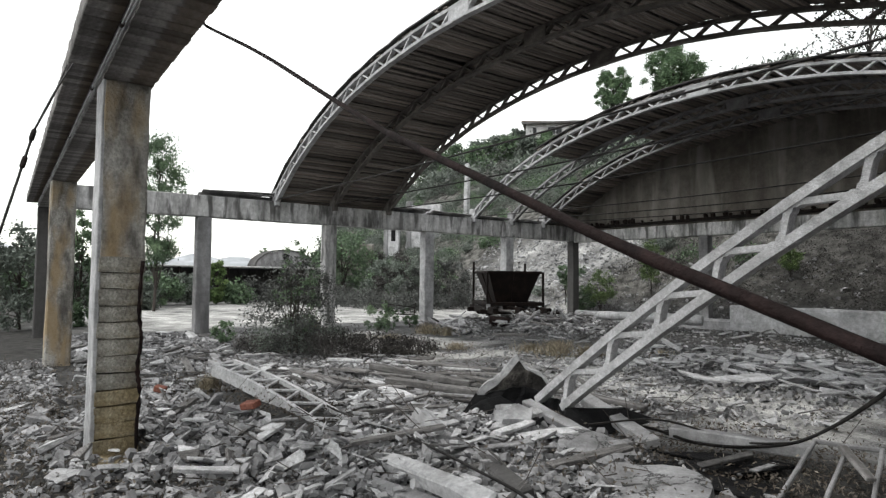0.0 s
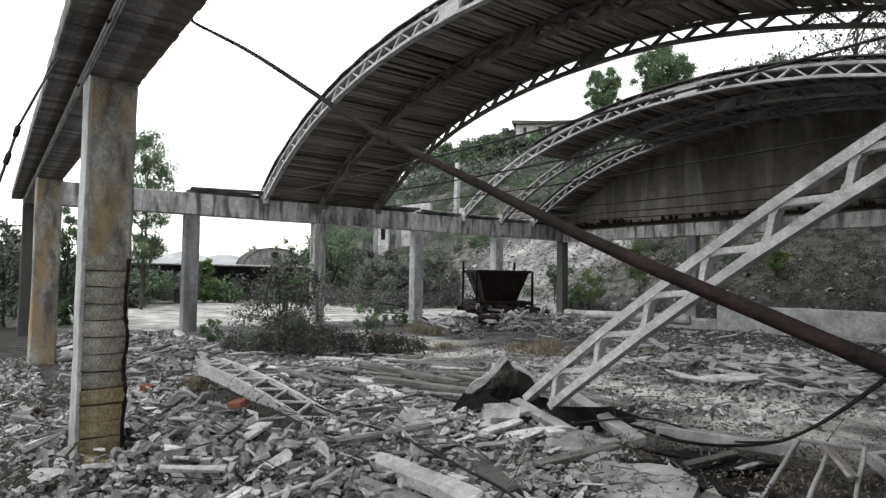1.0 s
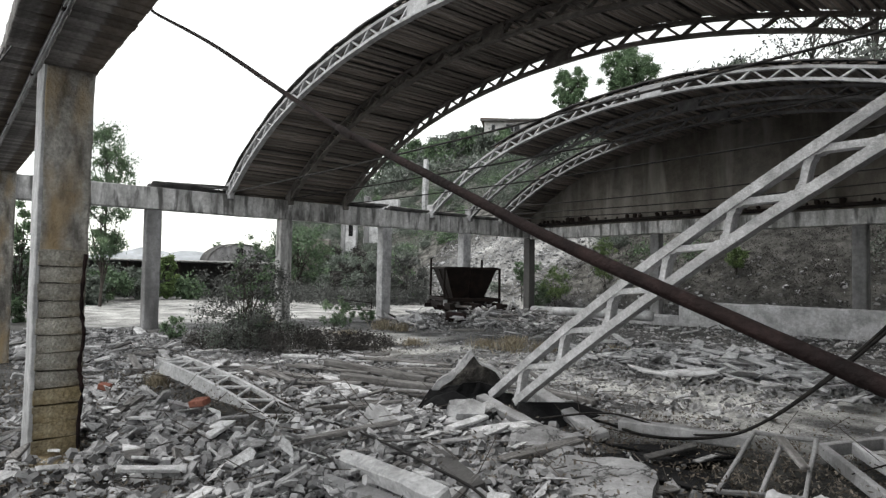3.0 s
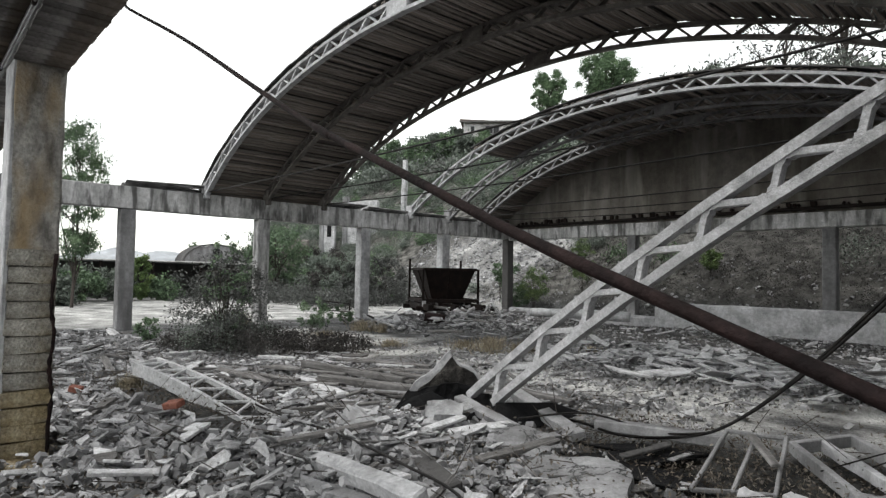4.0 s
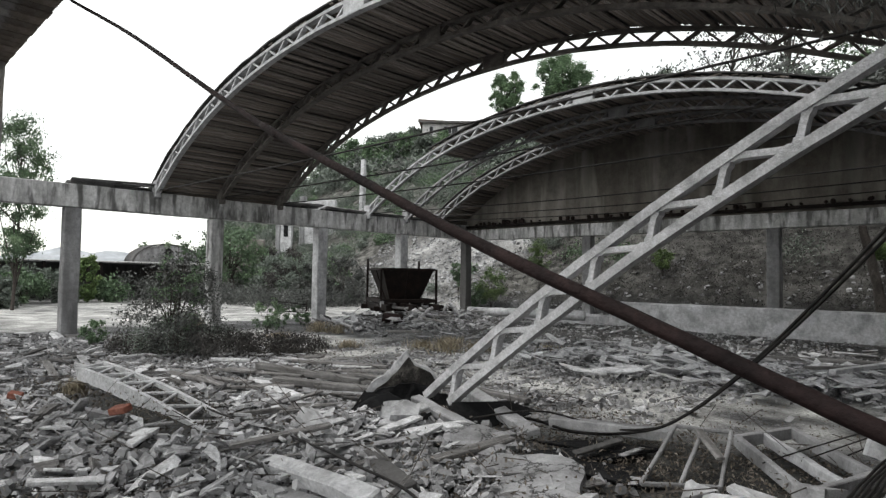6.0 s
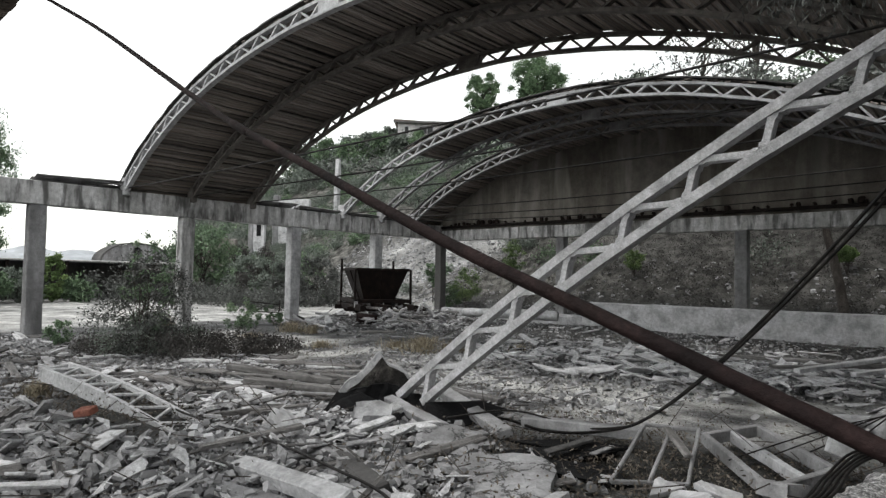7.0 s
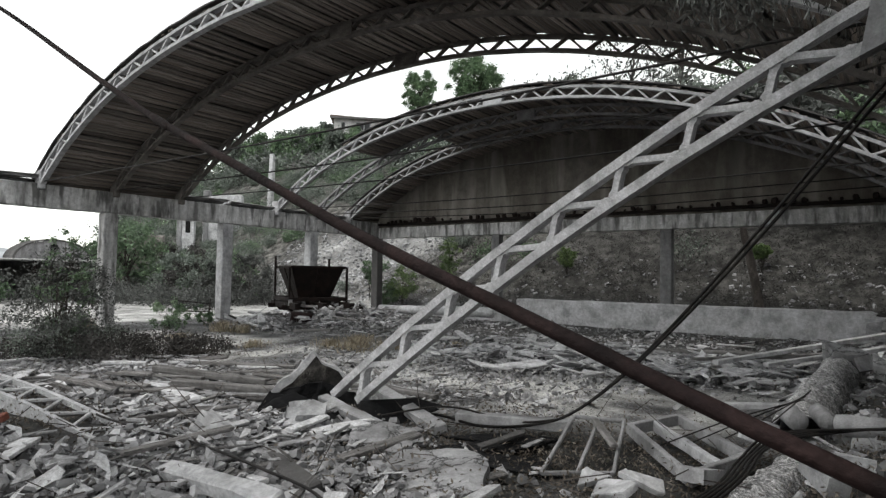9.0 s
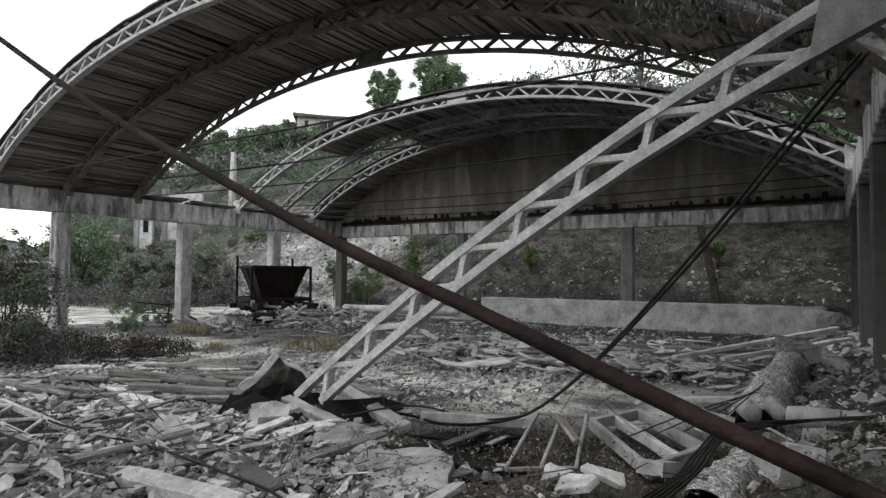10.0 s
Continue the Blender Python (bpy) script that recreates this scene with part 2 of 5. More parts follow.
def settle(x):
    """How far the old arches have sunk at the crown and bulged at the west haunch."""
    u = (x - CX) / 9.4
    w = max(0.0, 1 - u * u)
    return -0.11 * w * (1 - 5 * u * u if u < 0 else 1.0)


def arc(x, drop=0.0):
    r = RAD - drop
    return CROWN - RAD + math.sqrt(max(0.0, r * r - (x - CX) ** 2)) + settle(x)


def hill(x, y):
    """Height of the hillside behind the hall."""
    d = y - 21.3 + 1.2 * fnoise(x, y, 0.13, 3)
    h = 0.0
    if d > 0:
        h = 0.74 * min(d, 7) + 0.62 * max(0, min(d - 7, 15)) + 0.1 * max(0, min(d - 22, 60))
        h *= 1 - 0.95 * smooth(48, 135, -x)
        h *= 1 - 0.97 * smooth(1.95, 2.5, -x / y)
        h *= 1 + 0.12 * fnoise(x, y, 0.07, 9)
    return h


def ground_z(x, y):
    z = 0.05 * fnoise(x, y, 0.35) + 0.03 * fnoise(x, y, 1.3, 2)
    # heaps under the rubble
    z += 0.22 * math.exp(-(((x + 7.0) / 2.2) ** 2 + ((y - 2.6) / 1.0) ** 2))
    z += 0.16 * math.exp(-(((x + 4.6) / 1.8) ** 2 + ((y - 3.6) / 1.2) ** 2))
    z += 0.55 * smooth(-1.1, 0.4, x) * smooth(2.0, 5.0, y) * (1 - smooth(17.5, 19.5, y)) * (1 - smooth(6, 10, x))
    z += 0.3 * math.exp(-(((x + 15.5) / 2.6) ** 2 + ((y - 15.8) / 2.0) ** 2))
    return z + hill(x, y)


GROUND = material("rubbly_earth", ((0.0304, 0.03, 0.0295), (0.0871, 0.0865, 0.0856), (0.248, 0.246, 0.244)), 0.9, 0.95, 0, 0.9, 14, 0.0, None, ((0.0222, 0.0219, 0.0217), 0.6, 0.5), 12.0, "World", pebbles=48.0)


def dark_floor_at(x, y):
    """Floor darkening: leaf mould, and shade painted among rubble and under the rear roof."""
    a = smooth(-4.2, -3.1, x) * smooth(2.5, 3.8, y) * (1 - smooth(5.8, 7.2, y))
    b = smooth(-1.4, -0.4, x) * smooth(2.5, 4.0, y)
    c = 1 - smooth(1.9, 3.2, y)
    # soil under the rubble, blackened to imitate shade in the gaps
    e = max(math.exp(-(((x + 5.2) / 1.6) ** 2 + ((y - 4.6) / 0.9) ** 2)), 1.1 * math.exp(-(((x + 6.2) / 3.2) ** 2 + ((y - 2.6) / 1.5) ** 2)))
    # floor at the back right, darkened in place of roof shade
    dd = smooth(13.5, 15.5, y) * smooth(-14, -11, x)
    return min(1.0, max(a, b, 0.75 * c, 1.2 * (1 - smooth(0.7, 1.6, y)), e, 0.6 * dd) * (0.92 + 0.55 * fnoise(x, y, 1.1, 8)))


def dust_at(x, y):
    """Pale dust trodden over the middle of the floor."""
    a = math.exp(-(((x + 6.0) / 4.5) ** 2 + ((y - 8.8) / 2.2) ** 2)) + math.exp(-(((x + 13.0) / 3.0) ** 2 + ((y - 8.3) / 1.8) ** 2)) + 0.5 * math.exp(-(((x + 3.8) / 1.8) ** 2 + ((y - 8.6) / 1.6) ** 2))
    return max(0.0, min(0.95, 1.5 * a * (0.62 + 1.8 * fnoise(x, y, 0.9, 6) + 0.8 * fnoise(x, y, 2.7, 7))))


def scree_at(x, y):
    """A bare pale slide on the hillside behind the hopper."""
    d = abs((y - 21.5) - 0.55 * (x + 31) + 0.8 * fnoise(x, y, 0.4, 11))
    return (1 - smooth(2.2, 4.6, d)) * smooth(-31, -28, x) * (1 - smooth(-19, -16, x))


def cover(m, channel, colours, size):
    """Another colour where the ground's map says so: the pale dust of the yard, the leaf litter of the bank, the
    darkened floor.
    """
    n, l = m.node_tree.nodes, m.node_tree.links
    bsdf = n["Principled BSDF"]
    was = bsdf.inputs["Base Color"].links[0].from_socket
    at = n.new("ShaderNodeAttribute")
    at.attribute_name = "cover"
    sep = n.new("ShaderNodeSeparateColor")
    l.new(at.outputs["Color"], sep.inputs[0])
    geo = n.new("ShaderNodeNewGeometry")
    nz = n.new("ShaderNodeTexNoise")
    nz.inputs["Scale"].default_value, nz.inputs["Detail"].default_value = size, 10
    l.new(geo.outputs["Position"], nz.inputs["Vector"])
    rp = n.new("ShaderNodeValToRGB")
    rp.color_ramp.elements[0].position, rp.color_ramp.elements[1].position = 0.35, 0.65
    rp.color_ramp.elements[0].color, rp.color_ramp.elements[1].color = (*colours[0], 1), (*colours[1], 1)
    l.new(nz.outputs["Fac"], rp.inputs[0])
    shade = rp.outputs[0]
    for scale_, lo, hi in ((38.0, 0.7, 1.3), (95.0, 0.75, 1.25)):
        vor = n.new("ShaderNodeTexVoronoi")
        vor.inputs["Scale"].default_value = scale_
        l.new(geo.outputs["Position"], vor.inputs["Vector"])
        one = n.new("ShaderNodeSeparateColor")
        l.new(vor.outputs["Color"], one.inputs[0])
        rg = n.new("ShaderNodeMapRange")
        rg.inputs["To Min"].default_value, rg.inputs["To Max"].default_value = lo, hi
        l.new(one.outputs[0], rg.inputs["Value"])
        ml = n.new("ShaderNodeMix")
        ml.data_type, ml.blend_type = "RGBA", "MULTIPLY"
        ml.inputs["Factor"].default_value = 1.0
        l.new(shade, ml.inputs["A"])
        l.new(rg.outputs[0], ml.inputs["B"])
        shade = ml.outputs["Result"]
    mx = n.new("ShaderNodeMix")
    mx.data_type = "RGBA"
    l.new(sep.outputs[channel], mx.inputs["Factor"])
    l.new(was, mx.inputs["A"])
    l.new(shade, mx.inputs["B"])
    l.new(mx.outputs["Result"], bsdf.inputs["Base Color"])


cover(GROUND, 0, ((0.23, 0.227, 0.22), (0.64, 0.634, 0.62)), 1.3)
cover(GROUND, 1, ((0.022, 0.021, 0.019), (0.19, 0.184, 0.172)), 2.6)
# one dark colour for leaf mould and for the painted floor shade
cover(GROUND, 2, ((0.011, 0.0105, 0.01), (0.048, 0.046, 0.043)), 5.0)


def graded(lo, hi, a, b, step):
    """Coordinates that are dense between a and b and widen beyond."""
    c = list(np.arange(a, b, step))
    s, v = step, b
    while v < hi:
        c.append(v)
        s *= 1.16
        v += s
    c.append(hi)
    s, v = step, a - step
    while v > lo:
        c.insert(0, v)
        s *= 1.16
        v -= s
    return [lo] + c


gx, gy = graded(-1800, 1800, -20, 3, 0.14), graded(-1500, 1800, -1, 24, 0.14)
gv = [(x, y, ground_z(x, y)) for y in gy for x in gx]
nx = len(gx)
gm = [(max((0.85 + 0.7 * fnoise(x, y, 0.7, 3)) * smooth(19.0, 20.5, -x) * (1 - smooth(30, 45, -x)) * (1 - smooth(0.3, 1.2, hill(x, y))), dust_at(x, y), 0.6 * scree_at(x, y) * (0.75 + 1.3 * fnoise(x, y, 0.8, 12))), smooth(0.15, 1.2, hill(x, y)) * (1 - scree_at(x, y)), dark_floor_at(x, y), 1.0) for x, y, z in gv]
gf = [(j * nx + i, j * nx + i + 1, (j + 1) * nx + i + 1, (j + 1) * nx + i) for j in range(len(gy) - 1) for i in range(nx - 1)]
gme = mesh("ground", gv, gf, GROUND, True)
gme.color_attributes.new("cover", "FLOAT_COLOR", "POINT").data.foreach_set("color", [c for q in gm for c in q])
struct("ground", gme, "grey trodden earth with grit and dead leaves", "ground")

# ---------------------------------------------------------------- ring beam, columns, gable


def column_mesh(seed, sx=0.4, sy=0.4, mat=COLUMN, z0=-0.4):
    bm = block_bm(sx, sy, HB - z0, 0.025, 0.012, 6, seed)
    bmesh.ops.translate(bm, verts=bm.verts, vec=(0, 0, (HB + z0) / 2))
    return from_bm("concrete_column", bm, mat)


def column(x, y, label, seed, sx=0.4, sy=0.4, mat=COLUMN):
    ob = part("concrete_column", column_mesh(seed, sx, sy, mat), None, label, (x, y, 0))
    return tagged(ob, category="column", group="columns of the hall")


GREY = "grey rain-streaked concrete column under the ring beam"
for i, y in enumerate(ROW):
    column(XL, y, GREY, 10 + i, 0.36, 0.4, (CONCRETE, BEAM, WHITE_CONCRETE, WHITE_CONCRETE)[i])
    # the east row's dark concrete carries the shade of the trees
    column(0.215 - 0.019 * (y + 0.85 - 9.45), y + 0.85, "concrete column beside the rubble bank, coloured dark for tree shade", 20 + i, 0.4, 0.4, DARK_CONCRETE)
for i, x in enumerate(BAY):
    column(x, YG, "slim grey concrete column under the gable wall", 30 + i, 0.36, 0.3, CONCRETE)
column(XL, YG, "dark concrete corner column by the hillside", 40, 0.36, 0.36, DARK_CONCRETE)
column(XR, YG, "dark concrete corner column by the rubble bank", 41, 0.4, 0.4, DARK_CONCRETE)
# both front corner columns have their shade put into the dark concrete
column(XL - 0.15, YF, "grey concrete corner column with shade in its dark colour", 42, 0.4, 0.4, DARK_CONCRETE)
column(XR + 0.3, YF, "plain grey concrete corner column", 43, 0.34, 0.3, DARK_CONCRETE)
column(-13.3, YF, "pale concrete column with rusty stains", 44, 0.38, 0.4)


def beam(name, a, b, w, label, mat=CONCRETE, seed=0, z0=HB, z1=HT):
    m, ln = bar((a[0], a[1], (z0 + z1) / 2), (b[0], b[1], (z0 + z1) / 2), w, z1 - z0)
    bm = block_bm(ln, w, z1 - z0, 0.02, 0.012, 20, seed)
    return struct(name, from_bm(name, bm, mat), label, "beam", m)


beam("beam_west", (XL, YF - 0.2), (XL, YG + 0.2), 0.4, "long grey concrete ring beam with dark runs", BEAM, 1)
beam("beam_east", (0.365, YF + 0.5), (0.015, YG - 0.2), 0.42, "shaded concrete ring beam carrying the arch ends", BEAM, 2)
beam("beam_north", (XL + 0.2, YG), (XR + 0.22, YG), 0.38, "grey concrete beam at the foot of the gable", BEAM, 3, HB - 0.06, HT - 0.22)
beam("beam_south", (XL - 0.2, YF), (XR + 0.7, YF), 0.4, "board-marked concrete front beam", CONCRETE, 4)

# gable wall: a slab with an arched top
gvx = []
N = 60
for i in range(N + 1):
    x = XL + 0.15 + (XR - XL - 0.3) * i / N
    for y in (YG - 0.1, YG + 0.1):
        gvx += [(x, y, HT - 0.22), (x, y, max(HT - 0.2, arc(x, -0.02)))]
gfx = []
for i in range(N):
    a, b = 4 * i, 4 * i + 4
    gfx += [(a, b, b + 1, a + 1), (a + 2, a + 3, b + 3, b + 2), (a + 1, b + 1, b + 3, a + 3), (a, a + 2, b + 2, b)]
gfx += [(0, 1, 3, 2), (4 * N, 4 * N + 2, 4 * N + 3, 4 * N + 1)]
struct("wall_north", mesh("wall_north", gvx, gfx, GABLE), "arched concrete gable wall with pale seepage streaks", "gable wall")

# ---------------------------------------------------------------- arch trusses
# brown of a hillside ruin; on the inner arches it stands in for shade
DIM_BROWN = material("dim_brown_concrete", ((0.07, 0.063, 0.056), (0.165, 0.15, 0.134), (0.29, 0.268, 0.24)), 1.4, 0.92, 0, 0.3, 45, 0.1)
DEPTH = 0.31


def arch_truss(y, label, mat, x0=XL + 0.05, x1=XR - 0.05, panel=0.35, w=0.13):
    t = thing("arch_truss", label, "arch truss", "roof arches", (x0, y, HT - 0.02))
    back = Matrix.Translation((-x0, -y, -(HT - 0.02)))
    n = 64
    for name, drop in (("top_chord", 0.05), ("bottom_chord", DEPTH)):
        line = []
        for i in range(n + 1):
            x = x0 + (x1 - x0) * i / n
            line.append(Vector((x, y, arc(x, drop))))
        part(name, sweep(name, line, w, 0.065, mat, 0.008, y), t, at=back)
    k = int((x1 - x0) / panel)
    strut = block("strut", 1.0, w * 0.75, 0.038, mat, 0.0)
    for i in range(k):
        xa, xb = x0 + (x1 - x0) * i / k, x0 + (x1 - x0) * (i + 1) / k
        a = Vector((xa, y, arc(xa, DEPTH if i % 2 else 0.05)))
        b = Vector((xb, y, arc(xb, 0.05 if i % 2 else DEPTH)))
        m, ln = bar(a, b, 1, 1, (0, 1, 0))
        m = m @ pose(0, 0, 0, 90, 0, 0)
        part("strut", strut, t, at=back @ m @ Matrix.Diagonal((ln, 1, 1, 1)))
    for x in (x0 + 0.12, x1 - 0.12):
        part("end_block", block("end_block", 0.34, w * 1.2, 0.5, mat, 0.02), t, at=back @ Matrix.Translation((x, y, HT + 0.1)))
    part("crown_panel", block("crown_panel", 0.62, w * 1.1, DEPTH, mat, 0.012, 0.006, 2, int(y)), t, "solid concrete joint panel", back @ Matrix.Translation((CX + 0.1, y, arc(CX, (DEPTH + 0.05) / 2))))
    return t


# arches under the shells get darker concretes, roof shade put into their colour
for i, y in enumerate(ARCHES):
    arch_truss(y, "pale concrete lattice arch at the open roof edge" if i in (0, 3) else "concrete lattice arch under the roof, coloured darker for roof shade", WHITE_CONCRETE if i in (0, 3) else CONCRETE if i in (4, 5) else DIM_BROWN)

# ---------------------------------------------------------------- roof shells: boards along the hall on the arches


def roof_shell(label, fields, step):
    """fields: (y0, y1, first x, last x) of boarded stretches between two arches."""
    t = thing("roof_shell", label, "roof", "", (XL, fields[0][0], HT), "")
    rnd = random.Random(int(fields[0][0] * 10))
    back = Matrix.Translation((-XL, -fields[0][0], -HT))
    plank = [block("plank", 1.0, 1.0, 0.035, PLANK, 0.0)]
    cv, cf = [], []
    for y0, y1, xa, xb in fields:
        ang = math.asin((xa - CX) / RAD)
        end = math.asin((xb - CX) / RAD)
        while ang < end:
            w = step * rnd.uniform(0.6, 1.02)
            r = RAD + 0.02 + rnd.uniform(-0.045, 0.03)
            c = Vector((CX + r * math.sin(ang), (y0 + y1) / 2 + rnd.uniform(-0.04, 0.04), CROWN - RAD + r * math.cos(ang) + settle(CX + r * math.sin(ang))))
            m = Matrix.Translation(c) @ pose(0, 0, 0, rnd.uniform(-0.5, 0.5), math.degrees(ang) + rnd.uniform(-18, 12), rnd.uniform(-1.0, 1.0))
            part("plank", plank[0], t, at=back @ m @ Matrix.Diagonal((w, (y1 - y0) * rnd.uniform(0.95, 1.03), 1, 1)))
            ang += step / RAD
        # the covering on top of the boards
        n, base = 50, len(cv)
        a0 = math.asin((xa - CX) / RAD)
        for i in range(n + 1):
            a = a0 + (end - a0) * i / n
            for yy, side in ((y0 - 0.08, 0), (y1 + 0.1, 1)):
                yy += 0.03 * fnoise(a * 40, yy, 1.0, 4)
                for r in (RAD + 0.06, RAD + 0.09):
                    cv.append((CX + r * math.sin(a), yy, CROWN - RAD + r * math.cos(a) + settle(CX + r * math.sin(a))))
        for i in range(n):
            p, q = base + 4 * i, base + 4 * i + 4
            cf += [(p, q, q + 2, p + 2), (p + 1, p + 3, q + 3, q + 1), (p, p + 1, q + 1, q), (p + 2, q + 2, q + 3, p + 3)]
        cf += [(base, base + 2, base + 3, base + 1), (base + 4 * n, base + 4 * n + 1, base + 4 * n + 3, base + 4 * n + 2)]
    part("roof_covering", mesh("roof_covering", cv, cf, DARK_CONCRETE), t, "mossy grey roof covering", back)
    return t


roof_shell("vaulted roof of weathered dark boards on lattice arches", [(6.78, 8.72, XL - 0.22, XR + 0.2), (8.72, 10.74, XL - 0.22, XR + 0.2)], 0.142)
roof_shell("partly fallen vaulted roof of dark boards by the gable", [(14.4, 16.36, -15.0, XR + 0.2), (16.36, 18.1, -12.9, XR + 0.2), (18.1, 20.2, XL - 0.22, XR + 0.2)], 0.18)

# ---------------------------------------------------------------- tie rods across the hall
for i, y in enumerate(ARCHES):
    r = tube("tie_rod", bent([(XL, y, 3.93), (CX, y, 3.85 - 0.02 * i), (XR, y, 3.93)], 12), 0.016, WIRE, 6)
    tagged(part("tie_rod", r), "thin blackened iron tie rod across the arch", "tie rod", "tie rods")

# ---------------------------------------------------------------- the collapsed arch leaning on the east beam


def flared(name, ln, w, h, mat, flare=0.016):
    """A cast strut along x whose ends widen into the chords."""
    e = 0.052 / ln                                  # the part within the chord
    g_ = flare / ln
    half = [(-0.5, h + 2 * flare), (-0.5 + e, h + 1.8 * flare), (-0.5 + e + 0.6 * g_, h + 0.7 * flare), (-0.5 + e + 1.8 * g_, h)]
    xs = half + [(-x, t) for x, t in half[::-1]]
    v = [Vector((x * ln, sy * w / 2, sz * t / 2)) for x, t in xs for sy, sz in ((-1, -1), (1, -1), (1, 1), (-1, 1))]
    f = [(4 * i + k, 4 * i + (k + 1) % 4, 4 * i + 4 + (k + 1) % 4, 4 * i + 4 + k) for i in range(7) for k in range(4)]
    return mesh(name, v, f + [(3, 2, 1, 0), (28, 29, 30, 31)], mat)


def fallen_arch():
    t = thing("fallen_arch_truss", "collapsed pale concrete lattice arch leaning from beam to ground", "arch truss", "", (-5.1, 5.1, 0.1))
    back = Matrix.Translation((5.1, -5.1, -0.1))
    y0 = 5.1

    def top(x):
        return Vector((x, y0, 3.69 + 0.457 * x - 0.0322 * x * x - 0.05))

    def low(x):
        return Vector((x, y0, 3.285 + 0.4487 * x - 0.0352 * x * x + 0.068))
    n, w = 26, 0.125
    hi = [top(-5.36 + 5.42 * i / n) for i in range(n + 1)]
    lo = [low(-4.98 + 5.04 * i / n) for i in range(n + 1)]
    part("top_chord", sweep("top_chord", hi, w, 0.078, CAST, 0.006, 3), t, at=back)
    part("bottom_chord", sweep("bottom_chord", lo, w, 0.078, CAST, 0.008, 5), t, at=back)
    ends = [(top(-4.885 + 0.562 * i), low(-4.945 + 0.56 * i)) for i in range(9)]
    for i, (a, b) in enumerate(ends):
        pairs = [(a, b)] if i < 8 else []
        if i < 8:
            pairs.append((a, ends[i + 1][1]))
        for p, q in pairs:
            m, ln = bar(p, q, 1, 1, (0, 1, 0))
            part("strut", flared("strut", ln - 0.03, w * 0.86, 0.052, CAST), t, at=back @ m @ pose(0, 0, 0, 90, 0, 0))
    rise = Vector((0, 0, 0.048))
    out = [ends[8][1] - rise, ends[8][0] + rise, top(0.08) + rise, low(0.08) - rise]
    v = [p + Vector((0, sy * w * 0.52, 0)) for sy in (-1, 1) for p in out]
    # darker than the chords: tree shade and staining put into its concrete
    part("end_plate", mesh("end_plate", v, [(0, 1, 2, 3), (7, 6, 5, 4), (0, 4, 5, 1), (1, 5, 6, 2), (2, 6, 7, 3), (3, 7, 4, 0)], CONCRETE), t, "solid concrete end plate, toned down for tree shade and stains", back)
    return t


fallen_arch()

# ---------------------------------------------------------------- the loose iron rod
rod = thing("iron_rod", "long rusty iron tie rod hanging loose from the front beam", "tie rod", "", (-3.95, 1.17, 3.05))
rb = Matrix.Translation((3.95, -1.17, -3.05))
part("thin_rod", tube("thin_rod", bent([(-4.75, 1.25, 3.36), (-4.5, 1.22, 3.23), (-3.31, 1.17, 2.69), (-2.29, 1.11, 2.197), (-1.85, 1.08, 1.99)], 6), [0.0085 + 0.0005 * q / 24 for q in range(25)], RUST, 10, 0.04), rod, at=rb)
part("thick_rod", tube("thick_rod", bent([(-1.87, 1.08, 2.0), (-1.36, 1.06, 1.785), (-1.07, 1.06, 1.66), (-0.62, 1.06, 1.49), (-0.35, 1.06, 1.39), (0.3, 1.1, 1.15)], 8), [0.0092 + 0.0031 * min(1.0, q / 24) for q in range(41)], RUST, 12, 0.05), rod, at=rb)
part("coupling", tube("coupling", [(-1.9, 1.08, 2.015), (-1.88, 1.08, 2.006), (-1.82, 1.078, 1.978), (-1.8, 1.077, 1.97)], [0.0095, 0.0115, 0.0112, 0.0095], RUST, 8), rod, at=rb)

# ---------------------------------------------------------------- front beam: eaves slab, pipe and the patched column
SOFFIT = material("board_marked_soffit", ((0.09, 0.085, 0.08), (0.25, 0.238, 0.224), (0.5, 0.482, 0.455)), 2.2, 0.92, 0, 0.6, 30, 0.4, (0.8, 3, 1), ((0.27, 0.185, 0.11), 0.6, 0.9), stain2=((0.055, 0.052, 0.05), 0.65, 1.2))
eaves = thing("eaves_slab", "dark board-marked concrete eaves slab along the front beam", "eaves", "", (-9.3, 0.69, 3.4))
rnd = random.Random(5)
x = XL - 0.5
while x < XR + 0.6:                                 # board marks across the soffit
    w = rnd.uniform(0.1, 0.17)
    part("soffit_board", block("soffit_board", w * 0.97, 0.235, 0.16, SOFFIT, 0.008), eaves, at=(x + w / 2 + 9.3, -0.01 + rnd.uniform(-0.006, 0.006), 0.08 + rnd.uniform(-0.004, 0.004)))
    x += w
x = XL + 0.3
while x < XR + 0.3:                                 # board marks under the beam
    w = rnd.uniform(0.1, 0.16)
    part("soffit_board", block("soffit_board", w * 0.95, 0.392, 0.02, SOFFIT, 0.004), eaves, at=(x + w / 2 + 9.3, 0.31 + rnd.uniform(-0.004, 0.004), -0.138 + rnd.uniform(-0.003, 0.003)))
    x += w
pipe = thing("conduit_pipe", "grey iron conduit clipped under the front beam", "pipe", "", (-9.3, 0.775, 3.285))
part("pipe", tube("pipe", bent([(-9.0, 0, 0.0), (-3, 0.0, -0.01), (4.6, 0.0, 0.0), (9.4, 0, 0)], 10), 0.008, WHITE_CONCRETE, 10), pipe)
for xx in (-6.5, -3.6, 0.2, 2.6, 4.35, 7.0):
    part("clamp", tube("clamp", [(xx - 0.03, 0, 0), (xx - 0.028, 0, 0), (xx + 0.028, 0, 0), (xx + 0.03, 0, 0)], [0.009, 0.015, 0.015, 0.009], DARK_IRON, 12), pipe, "dark iron clamp")

